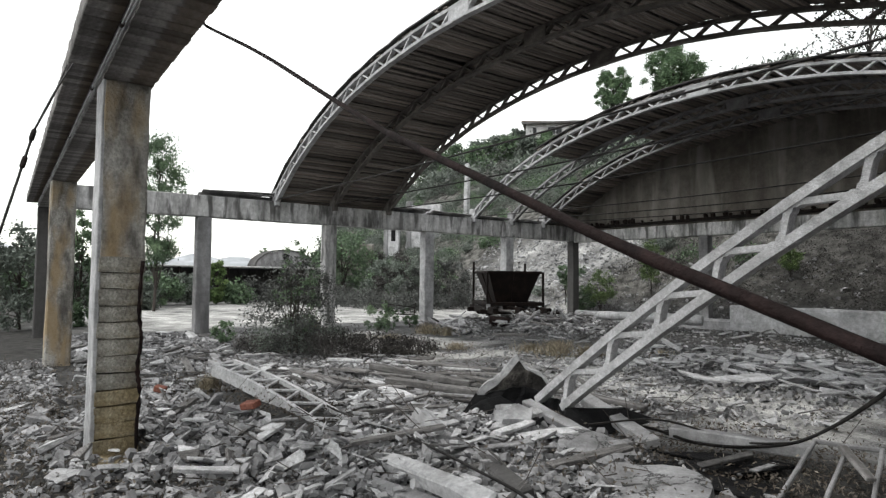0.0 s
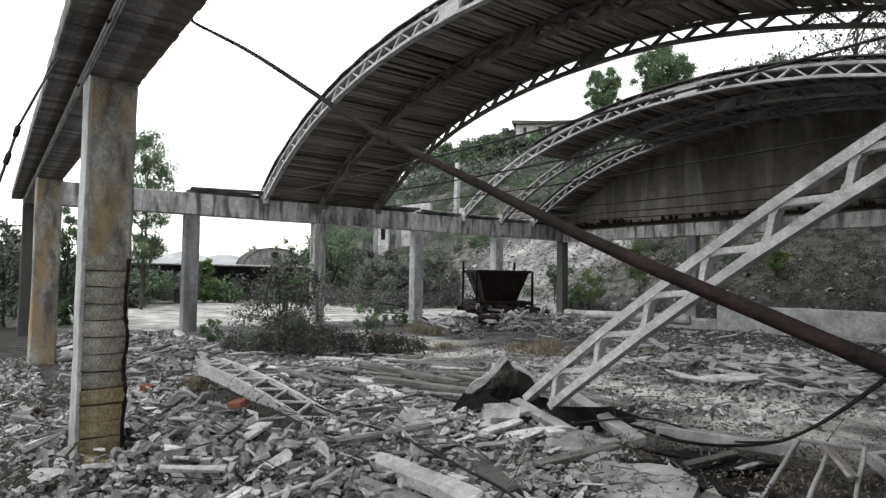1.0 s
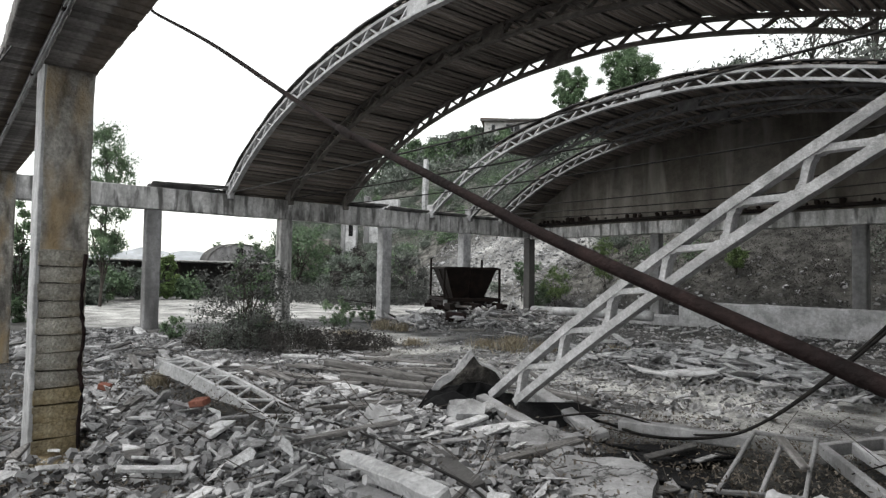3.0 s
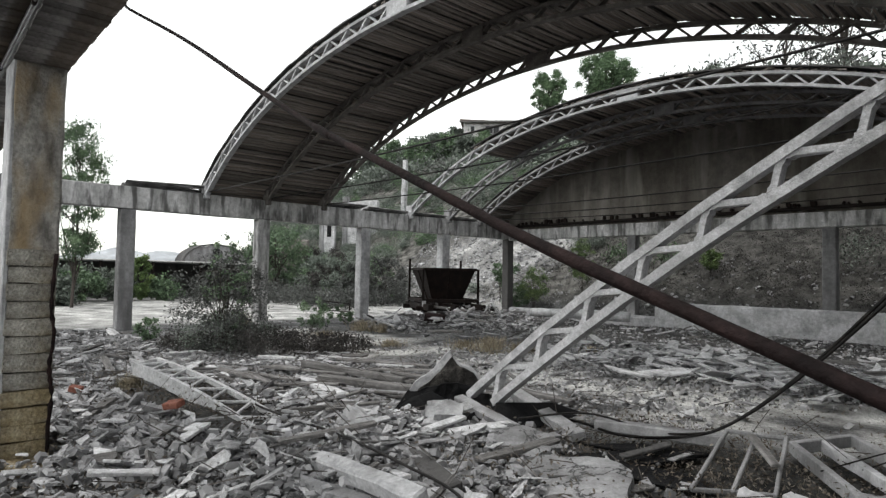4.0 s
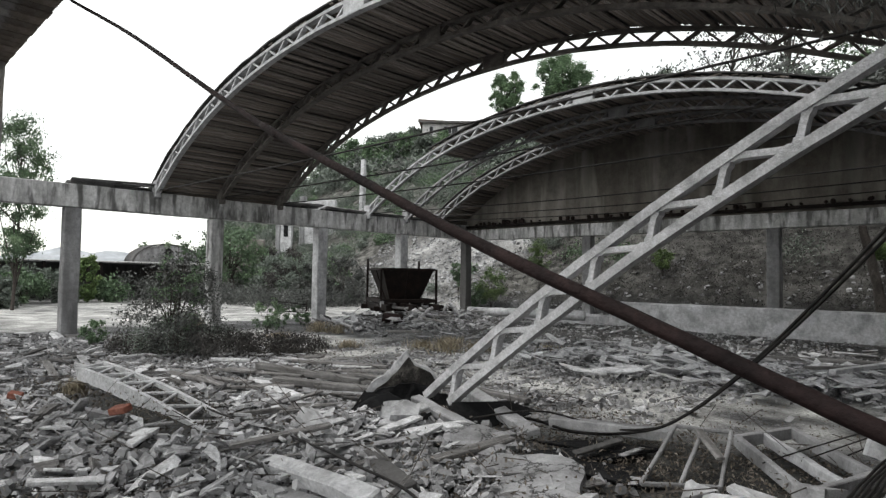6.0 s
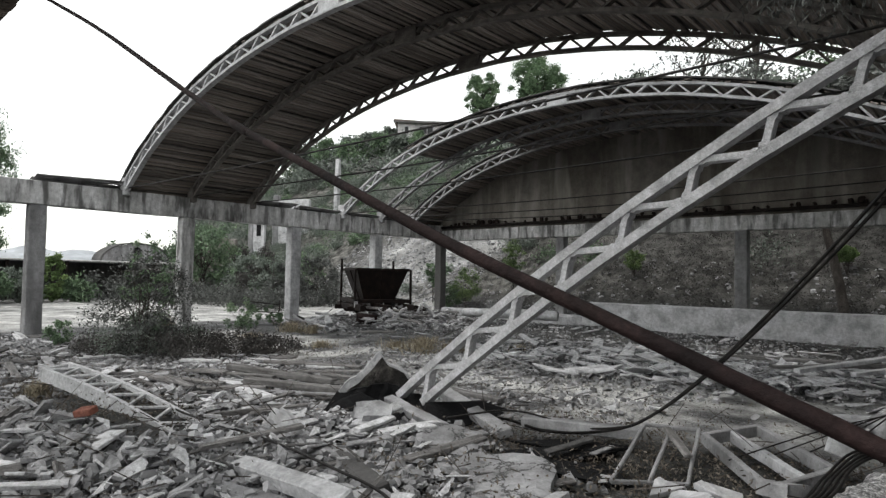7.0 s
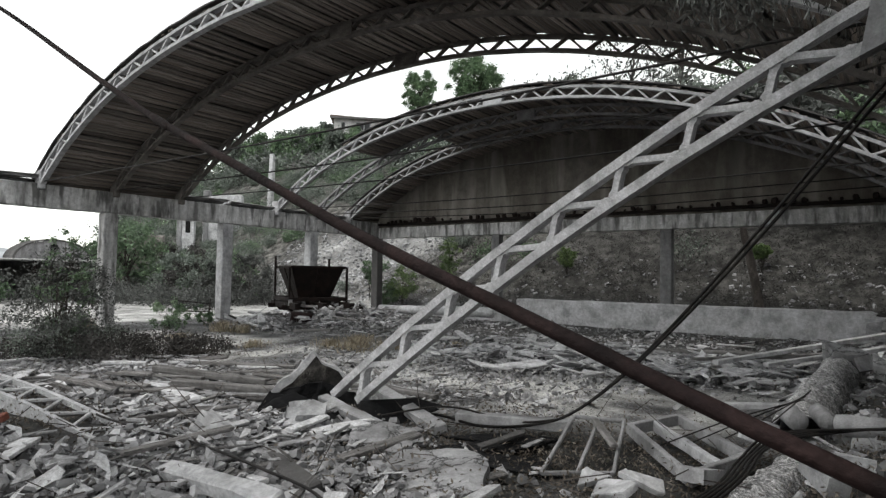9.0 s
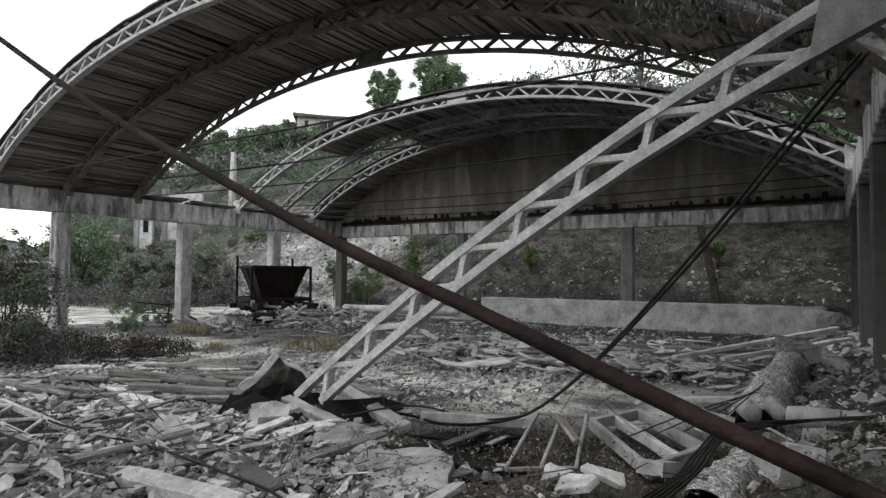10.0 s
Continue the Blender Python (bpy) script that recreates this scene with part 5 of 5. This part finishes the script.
def tree(label, x, y, z, h, rx, rz, clumps, per, size, mat, seed, bare=0.35, trunk=0.12, name="tree", droop=0.0, slim=0.5, spread=0.3, group="trees", lean=(0, 0)):
    """x, y, z: the foot; h: height; rx, rz: half width and half height of the crown."""
    r = random.Random(seed)
    t = thing(name, label, name.replace("_", " "), group, (x, y, z))
    cz = h - rz
    ends = []
    while len(ends) < clumps:
        p = Vector((r.uniform(-1, 1), r.uniform(-1, 1), r.uniform(-1, 1)))
        if 0.25 < p.length < 1 and r.random() < 0.4 + 0.6 * p.length:
            ends.append((p.x * rx + lean[0], p.y * rx + lean[1], cz + p.z * rz))
    part("trunk", branches("trunk", (0, 0, -0.2), ends[:min(clumps, 26)], trunk, BARK, seed), t, "brown tapering trunk and limbs")
    sp = [spread * rx * r.uniform(0.6, 1.3) for _ in ends]
    part("crown", leaf_mesh("crown", ends, sp, per, size, mat, seed, droop, slim), t)
    return t


def gz(x, y):
    return ground_z(x, y)


# pines and a bare-branched tree on the crest
def on_hill(label, x, y, top, rx, rz, clumps, per, size, mat, seed, **kw):
    z = gz(x, y)
    return tree(label, x, y, z, top - z, rx, rz, clumps, per, size, mat, seed, **kw)


on_hill("round green pine on the hill crest", -41.8, 51.6, 24.2, 1.9, 2.4, 80, 260, 0.1, PINE, 1, trunk=0.2, spread=0.22)
on_hill("broad green pine on the hill crest", -37.0, 55.1, 25.4, 3.0, 2.3, 110, 260, 0.11, PINE, 2, trunk=0.25, spread=0.2)
on_hill("lacy dark tree on the hill crest", -20.4, 56.8, 27.0, 4.2, 4.2, 60, 26, 0.16, LACE, 3, trunk=0.2, spread=0.22)
on_hill("small dark tree on the hill crest", -26.0, 57.0, 22.0, 1.6, 1.2, 30, 60, 0.16, LACE, 4)
on_hill("lacy dark tree on the hill crest", -14.0, 50.0, 25.0, 3.4, 4.0, 50, 26, 0.16, LACE, 5, trunk=0.2, spread=0.22)
on_hill("slender eucalyptus above the hillside", -6.0, 40.0, 21.0, 3.0, 4.5, 60, 60, 0.16, LEAF, 6, trunk=0.2)
# crowns along the skyline left of the house
for k, (x, y, top, rx) in enumerate(((-50, 45, 17.4, 2.2), (-53, 44, 17.2, 2.4), (-57, 43, 17.2, 2.6), (-61, 44, 17.6, 2.8), (-66, 46, 18.0, 3.0), (-48, 42, 16.4, 1.6), (-72, 44, 15.5, 3.0), (-80, 40, 10.5, 3.0), (-49.0, 40.0, 15.5, 1.6))):
    on_hill("rounded green tree on the hillside", x, y, top, rx, rx * 0.8, 44, 150, 0.17, SCRUB if k % 2 else LEAF, 20 + k)
for k, (x, y, top_, rx) in enumerate(((-46.2, 41.6, 15.9, 1.5), (-43.6, 41.2, 15.5, 1.3), (-41.2, 42.0, 15.7, 1.4), (-47.5, 43.5, 17.3, 1.1))):
    on_hill("bushy green tree below the hill house", x, y, top_, rx, rx * 0.8, 40, 150, 0.13, (LEAF, SCRUB)[k % 2], 240 + k)
# trees and shrubs beyond the west row
tree("tall leafy eucalyptus beyond the west row", -29.9, 5.6, 0, 8.2, 1.15, 3.3, 90, 210, 0.075, LEAF, 40, trunk=0.08, droop=0.8, slim=0.3, spread=0.33)
tree("leafy young tree beyond the west row", -22.3, 2.1, 0, 3.6, 0.7, 1.8, 40, 150, 0.07, LEAF, 41, trunk=0.05)
tree("leafy young tree beyond the west row", -21.8, 0.6, 0, 3.0, 1.1, 1.5, 40, 150, 0.07, SCRUB, 42, trunk=0.05)
tree("green tree beside the old shed", -37.5, 18.6, 0, 4.6, 2.0, 1.8, 44, 150, 0.1, LEAF, 43)
for k, (x, y, h, rx, m) in enumerate(((-36, 8.5, 1.7, 1.2, SCRUB), (-33.2, 4.6, 1.9, 1.0, LEAF), (-33.5, 6.6, 1.8, 1.0, LEAF), (-31.5, 5.4, 1.3, 0.9, SCRUB), (-35.5, 11.0, 1.3, 1.0, LEAF), (-36.2, 6.5, 2.0, 1.4, SCRUB), (-35.4, 9.8, 2.5, 0.5, BRIGHT), (-34.6, 13.2, 0.9, 0.7, LEAF), (-36, 4.2, 2.3, 1.5, SCRUB), (-36, 1.5, 2.6, 1.6, LEAF), (-37, -1.5, 3.0, 2, SCRUB), (-33.5, 15.0, 0.8, 0.6, SCRUB))):
    tree("leafy green bush before the old shed", x, y, 0, h, rx, h * 0.48, 30, 110, 0.1, m, 60 + k, name="bush", trunk=0.03, group="bushes")
# fresh green bushes on the bank behind the gable
for k, (x, y, top_, h, rx) in enumerate(((-16.08, 22.2, 3.3, 1.9, 0.5), (-18.0, 21.2, 2.05, 1.5, 0.65), (-11.07, 23.4, 2.9, 0.9, 0.36), (-4.03, 24.0, 2.9, 0.6, 0.3), (-18.9, 21.0, 1.3, 1.2, 0.6), (-20.4, 21.6, 2.4, 1.3, 0.4))):
    tree("fresh green bush on the bank", x, y, min(top_ - h, gz(x, y)), max(h, top_ - gz(x, y)), rx, h * 0.46, 40, 130, 0.045, LEAF if k > 3 else BRIGHT, 80 + k, name="bush", trunk=0.02, group="bushes", slim=0.3)
# shrub with small leaves inside the hall and its dark skirt
tree("sparse grey shrub in the hall with small leaves", -12.1, 4.9, 0, 2.0, 0.98, 0.95, 120, 60, 0.03, PALELEAF, 90, name="shrub", trunk=0.025, spread=0.22, group="shrubs")
tree("sparse grey shrub in the hall with small leaves", -12.3, 5.1, 0, 2.5, 0.42, 1.1, 40, 44, 0.034, LEAF, 91, name="shrub", trunk=0.025, group="shrubs")
for k, (x, y, h, rx) in enumerate(((-12.3, 5.0, 0.75, 0.9), (-11.6, 5.6, 0.5, 0.8), (-11.2, 6.2, 0.45, 0.7), (-12.8, 5.8, 0.5, 0.7), (-11.0, 6.9, 0.4, 0.6), (-12.9, 4.6, 0.4, 0.6))):
    tree("low dark scrub on the hall floor", x, y, 0, h, rx, h * 0.5, 50, 75, 0.026, DRY if k % 3 else SCRUB, 100 + k, name="shrub", trunk=0.012, spread=0.3, group="shrubs")
for k, (x, y, h) in enumerate(((-15.6, 8.9, 0.9), (-16.4, 9.6, 0.7), (-17.2, 10.9, 0.6), (-14.9, 4.4, 0.55), (-17.5, 7.4, 0.5))):
    tree("small green weed on the hall floor", x, y, 0, h, h * 0.5, h * 0.45, 18, 60, 0.035, LEAF, 120 + k, name="weed", trunk=0.01, group="weeds")
# the eucalyptus that hangs in over the east beam
tree("eucalyptus with hanging leaves over the east beam", 1.9, 6.0, 0.3, 7.2, 2.4, 1.9, 190, 420, 0.042, PALELEAF, 130, trunk=0.18, droop=2.2, slim=0.17, spread=0.25, lean=(-1.9, 0.2))
# east trees; those out of view are added to block light from that side
for k, (x, y, h, rx) in enumerate(((3.2, 11.0, 8.5, 2.2), (3.6, 15.0, 8.0, 2.4), (4.0, 19.5, 8.5, 2.6), (2.0, 24.0, 6.5, 2.4), (-3.0, 27.0, 6.0, 2.4), (8, 12, 9, 3), (8, 18, 9, 3.2), (4.5, 2.5, 9, 2.4),  (3.8, -1.5, 9, 2.5), (3.4, 8.2, 9.5, 2.3), (3.6, 12.8, 9.5, 2.4), (7, 5, 11, 3), (7, 0, 11, 3), (7.5, 9, 11, 3), (3.6, 17.4, 9, 2.3), (1, 26.5, 8, 2.6))):
    tree("dark leafy tree on the east bank", x, y, gz(x, y) - 0.1, h, rx, h * 0.42, 80, 110, 0.15, LEAF if k % 2 else PALELEAF, 140 + k, trunk=0.16)
# two trees out of view, added to keep sky light off the front corner
tree("unseen dense tree added to shade the front corner", 2.9, 2.0, 0, 9.0, 2.7, 2.7, 110, 160, 0.12, LEAF, 175, trunk=0.2)
tree("unseen leaning tree added to shade the front corner", 2.7, 0.4, 0, 8.2, 2.3, 1.9, 100, 170, 0.11, LEAF, 176, trunk=0.2, lean=(-1.9, 2.4))
# leaning dead trunk under the gable
tagged(part("dead_trunk", tube("dead_trunk", bent([(-3.6, 21.6, -0.2), (-3.9, 22.0, 1.6), (-4.3, 22.3, 3.4), (-4.5, 22.4, 5.0)], 6), [0.16 - 0.004 * i for i in range(19)], BARK, 9, 0.08)), "dark leaning tree trunk on the bank", "trunk")

# hillside scrub, past counting
g = random.Random(9)


def scrub(name, label, y0, y1, count, per, size, s0, s1, mat, seed):
    cs, sp = [], []
    while len(cs) < count:
        x, y = g.uniform(-95, 12), g.uniform(y0, y1)
        d = hill(x, y)
        if d < 0.5 or (x > -19 and y < 27 and g.random() < 0.9) or (-34 < x < -18 and abs((y - 21.5) - 0.55 * (x + 31)) < 3.0):
            continue
        if -49 < x < -38 and 42 < y < 46.5:
            continue
        if fnoise(x, y, 0.16, seed) < -0.18:
            continue
        s = g.uniform(s0, s1)
        for q in range(3):
            cs.append((x + g.uniform(-0.7, 0.7) * s, y + g.uniform(-0.7, 0.7) * s, d + s * g.uniform(0.15, 0.9)))
            sp.append(s)
    tagged(part(name, leaf_mesh(name, cs, sp, per, size, mat, seed)), label, "scrub", kind="stuff")


scrub("hillside_scrub", "grey-green scrub covering the lower hillside", 21.5, 36, 1700, 210, 0.06, 0.35, 0.95, SCRUB, 7)
scrub("hillside_bushes", "green bushes on the lower hillside", 23, 40, 700, 190, 0.07, 0.35, 0.9, LEAF, 8)
scrub("upper_scrub", "grey-green scrub covering the upper hillside", 34, 64, 1800, 75, 0.19, 0.7, 1.5, SCRUB, 9)
scrub("upper_bushes", "green bushes on the upper hillside", 34, 64, 1300, 75, 0.17, 0.7, 1.5, PALELEAF, 10)
cs, sp = [], []
while len(cs) < 1300:
    x, y = g.uniform(-19, 2), g.uniform(21.2, 29)
    cs.append((x, y, ground_z(x, y) + g.uniform(0, 0.25)))
    sp.append(g.uniform(0.25, 0.9))
tagged(part("bank_scrub", leaf_mesh("bank_scrub", cs, sp, 80, 0.05, DRY, 8, 0.0, 0.25)), "dry twiggy growth on the bank", "scrub", kind="stuff")
# dark undergrowth at the foot of the hill, beyond the west row
cs, sp = [], []
while len(cs) < 620:
    x, y = g.uniform(-46, -19.8), g.uniform(14.5, 22.5)
    if x > -25.5 and y > 16.5:
        continue
    if y < 13 + 0.25 * (-x - 19.8) * 0.2 + (3.5 if x > -24 else 0):
        continue
    s = g.uniform(0.3, 0.8)
    cs.append((x, y, ground_z(x, y) + g.uniform(0.0, 0.7)))
    sp.append(s)
tagged(part("undergrowth", leaf_mesh("undergrowth", cs, sp, 130, 0.06, PALELEAF, 18)), "dusty grey-green undergrowth at the hill foot", "undergrowth", kind="stuff")

# larger bushes at the hill foot
for k in range(26):
    x = g.uniform(-40, -26)
    y = g.uniform(15.5, 19.0) + 0.22 * (-x - 20)
    h = g.uniform(1.5, 3.2)
    tree("dusty grey-green bush at the hill foot", x, y, gz(x, y) - 0.1, h, h * 0.5, h * 0.48, 34, 120, 0.07, (SCRUB, LEAF, PALELEAF, SCRUB, DRY)[k % 5], 700 + k, name="bush", trunk=0.04, group="hill foot bushes", spread=0.24)
# dry grass tufts


def tuft(x, y, h, w, n, seed, label="tuft of dry yellow grass"):
    r = random.Random(seed)
    v, f = [], []
    for i in range(n):
        a, d = r.uniform(0, 6.28), w * abs(r.gauss(0, 0.6))
        bx, by = math.cos(a) * d, math.sin(a) * d
        lx, ly, hh = r.gauss(0, 0.35) * h, r.gauss(0, 0.35) * h, h * r.uniform(0.4, 1.1)
        px, py = -math.sin(a) * 0.006, math.cos(a) * 0.006
        o = len(v)
        v += [(bx - px, by - py, -0.02), (bx + px, by + py, -0.02), (bx + lx * 0.5 + px, by + ly * 0.5 + py, hh * 0.65), (bx + lx * 0.5 - px, by + ly * 0.5 - py, hh * 0.65), (bx + lx * 1.3, by + ly * 1.3, hh)]
        f += [(o, o + 1, o + 2, o + 3), (o + 3, o + 2, o + 4)]
    tagged(part("grass_tuft", mesh("grass_tuft", v, f, STRAW), None, label, (x, y, ground_z(x, y))), category="grass", group="grass tufts", kind="stuff")


for k, (x, y, h, w, n) in enumerate(((-9.5, 9.7, 0.4, 0.5, 420), (-9.0, 10.1, 0.35, 0.4, 300), (-10.2, 9.6, 0.3, 0.4, 260), (-15.2, 10.3, 0.45, 0.4, 380), (-14.7, 10.6, 0.35, 0.3, 240), (-8.4, 2.35, 0.3, 0.16, 260), (-14.3, 8.5, 0.2, 0.5, 260), (-8.2, 11.5, 0.25, 0.4, 200), (-11.6, 8.6, 0.25, 0.4, 200), (-18.9, 8.3, 0.4, 0.3, 200), (-6.2, 1.7, 0.12, 0.2, 120), (-10.5, 10.8, 0.3, 0.5, 260))):
    tuft(x, y, h * 0.7, w, n, 500 + k)

# leaf litter and twigs over the floor
cs = []
while len(cs) < 5200:
    x, y = g.uniform(-14, 0.5), g.uniform(-1.0, 9) if g.random() < 0.75 else g.uniform(9, 19)
    cs.append((x, y, ground_z(x, y) + 0.015))
for k in range(6200):
    x, y = (g.uniform(-4.2, 0.2), g.uniform(3.2, 6.6)) if k % 2 else (g.uniform(-10, -4.6), g.uniform(-0.8, 3.2))
    cs.append((x, y, ground_z(x, y) + 0.02))
litter = leaves("leaf_litter", ((0.04, 0.032, 0.024), (0.12, 0.1, 0.078), (0.3, 0.275, 0.235)), 0.85)
tagged(part("leaf_litter", leaf_mesh("leaf_litter", cs, 0.16, 5, 0.022, litter, 77, 0.0, 0.4)), "brown dead leaves scattered over the rubble", "leaves", kind="stuff")
v, f = [], []
for k in range(420):
    x, y = g.uniform(-11, -1), g.uniform(1.2, 7)
    z = ground_z(x, y) + g.uniform(0.02, 0.2)
    a, ln = g.uniform(0, 6.28), g.uniform(0.1, 0.5)
    d = Vector((math.cos(a), math.sin(a), g.gauss(0, 0.35))) * ln
    q = Vector((-math.sin(a), math.cos(a), 0)) * 0.004
    p0, p1 = Vector((x, y, z)), Vector((x, y, z)) + d
    o = len(v)
    up3 = Vector((0, 0, 0.007))
    v += [p0 - q, p0 + q, p0 + up3, p1 - q, p1 + q, p1 + up3]
    f += [(o, o + 1, o + 4, o + 3), (o + 1, o + 2, o + 5, o + 4), (o + 2, o, o + 3, o + 5)]
tagged(part("twigs", mesh("twigs", v, f, BARK)), "dead twigs and thin wires among the rubble", "twigs", kind="stuff")

# ---------------------------------------------------------------- far buildings
PLASTER = material("dirty_plaster", ((0.438, 0.431, 0.413), (0.65, 0.637, 0.613), (0.825, 0.812, 0.787)), 1.0, 0.9, 0, 0.2, 20, 0.05, (1, 1, 0.3))
TILE = material("roof_tile", ((0.09, 0.06, 0.05), (0.16, 0.11, 0.09), (0.24, 0.18, 0.15)), 2, 0.9, 0, 0.3, 20, 0.1)
GLASS = material("dark_glass", ((0.01, 0.01, 0.012), (0.015, 0.016, 0.018), (0.03, 0.03, 0.03)), 2, 0.15, 0, 0, 10, 0.0)

house = thing("house", "small white house with a low tiled roof on the hill", "house", "", pose(-43.7, 44.5, 15.9, 0, 0, 44))
part("wall", block("wall", 5.2, 4.0, 3.2, PLASTER, 0.02), house, at=(0, 2.0, 0.0))
roof = part("roof", block("roof", 6.0, 4.9, 0.16, TILE, 0.02), house, "brown tiled roof", pose(0, 2.0, 1.76, 5, 2.5, 0))
part("fascia", block("fascia", 6.05, 0.08, 0.2, TIMBER, 0.01), house, at=(0, -0.5, 1.5))
for xx, ww in ((0.3, 1.5), (-1.7, 0.5), (2.0, 0.6)):
    wdw = part("window", block("window", ww, 0.06, 0.85, WHITE_CONCRETE, 0.01), house, at=(xx, -0.02, 0.75))
    part("pane", block("pane", ww - 0.16, 0.03, 0.7, GLASS, 0.004), wdw, "dark pane", (0, -0.03, 0))
    if ww > 1:
        part("mullion", block("mullion", 0.06, 0.05, 0.75, WHITE_CONCRETE, 0.004), wdw, at=(0.1, -0.04, 0))

for k, (x, y, z, w, h, rz) in enumerate(((-40.6, 20.8, 3.6, 3.6, 3.2, 30), (-42.0, 28.0, 7.6, 3.0, 2.4, 35), (-38.3, 29.6, 9.6, 0.35, 4.0, 20), (-43.6, 26.0, 7.0, 1.2, 3.4, 35))):
    t = thing("ruined_wall", "crumbling pale concrete ruin on the hillside", "ruin", "ruins", pose(x, y, min(z, hill(x, y) + 0.6) - 0.6, 0, 0, rz))
    part("wall", block("wall", w, 0.4, h + 1.2, WHITE_CONCRETE if k else DIM_BROWN, 0.05, 0.1, 4, k), t, at=(0, 0, (h + 1.2) / 2 - 0.4))
    if k and w > 1:
        # the wall is not pierced: a black block paints the opening's shade
        part("opening", block("opening", w * 0.3, 0.42, h * 0.3, TAR_AND_SHADE, 0.03), t, "black block in place of a shaded opening", (w * 0.12, -0.02, h * 0.62))
        part("pier", block("pier", 0.4, 0.6, h + 1.6, CONCRETE, 0.04, 0.05, 3, k + 9), t, at=(-w * 0.42, 0, (h + 1.4) / 2 - 0.4))

# shed with a barrel roof and a long low canopy
shed = thing("shed", "old shed with a grey barrel roof and low canopy", "shed", "", (-43.0, 12.0, 0))
sv, sf = [], []
nn = 16
for i in range(nn + 1):
    a = math.pi * i / nn
    for xx in (-0.4, 1.1):
        for r in (1.0, 1.06):
            sv.append((xx, 4.3 - math.cos(a) * 2.15 * r, 2.2 + math.sin(a) * 1.25 * r))
for i in range(nn):
    p, q = 4 * i, 4 * i + 4
    sf += [(p, q, q + 2, p + 2), (p + 1, p + 3, q + 3, q + 1), (p, p + 1, q + 1, q), (p + 2, q + 2, q + 3, p + 3)]
part("barrel_roof", mesh("barrel_roof", sv, sf, DARK_CONCRETE), shed, "dark grey barrel roof")
gv2 = [(0.9, 4.3 - math.cos(math.pi * i / nn) * 2.13, 2.2 + math.sin(math.pi * i / nn) * 1.23) for i in range(nn + 1)]
gv2 += [(q[0] + 0.08, q[1], q[2]) for q in gv2]
gf2 = [tuple(range(nn + 1)), tuple(range(2 * nn + 1, nn, -1))] + [(i, i + 1, nn + 2 + i, nn + 1 + i) for i in range(nn)] + [(nn, 0, nn + 1, 2 * nn + 1)]
part("gable_end", mesh("gable_end", gv2, gf2, CONCRETE), shed, "grey rounded gable")
part("round_vent", tube("round_vent", [(0.98, 4.3, 3.0), (1.02, 4.3, 3.0)], 0.24, TAR_AND_SHADE, 12), shed, "dark round vent")
part("canopy", block("canopy", 4.0, 15.5, 0.1, PLASTER, 0.02, 0.03, 8, 3), shed, "long pale sheet canopy", (2.2, -1.6, 2.18))
part("back_wall", block("back_wall", 0.3, 16.0, 2.2, DARK_CONCRETE, 0.03), shed, "dark wall", (0.4, -2.0, 1.05))
for yy in (-9, -6.2, -3.4, -0.6, 2.2, 5.6):
    part("post", block("post", 0.16, 0.16, 2.2, DARK_IRON, 0.02), shed, at=(4.0, yy, 1.08))
part("brace", tube("brace", [(4.0, 3.2, 1.9), (5.2, 7.4, 1.3)], 0.07, TIMBER, 6), shed)
tree("thin sapling behind the old shed", -46, 16.4, 0, 4.3, 0.5, 0.9, 14, 30, 0.09, LEAF, 170, trunk=0.05)
yard = beam("wall_yard", (-37.0, -20), (-37.0, 6.0), 0.3, "dark yard wall behind bushes", DARK_CONCRETE, 60, -0.2, 2.2)

# far hills
# the haze is put into this pale base colour, there is no mist
MOUNT = material("hazy_hills", ((0.3, 0.32, 0.33), (0.42, 0.44, 0.45), (0.56, 0.57, 0.57)), 0.01, 1.0, 0, 0, 0.05, 0.0, coords="World")
for k, (dist, top, seed) in enumerate(((560, 26, 1.0), (820, 52, 5.0))):
    hv, hf = [], []
    for i in range(121):
        a = radians(40 + 130 * i / 120)
        hh = top * (0.55 + 0.9 * fnoise(i * 0.09, seed, 1.0, 2) + 0.15 * fnoise(i * 0.4, seed, 1.0, 5))
        for dd, zz in ((dist, -3), (dist + 90, max(2, hh)), (dist + 220, -3)):
            hv.append((-math.sin(a) * dd, math.cos(a) * dd, zz))
    for i in range(120):
        p = 3 * i
        hf += [(p, p + 3, p + 4, p + 1), (p + 1, p + 4, p + 5, p + 2)]
    struct("backdrop_hills", mesh("backdrop_hills", hv, hf, MOUNT, True), "pale hazy hills on the horizon", "hills")
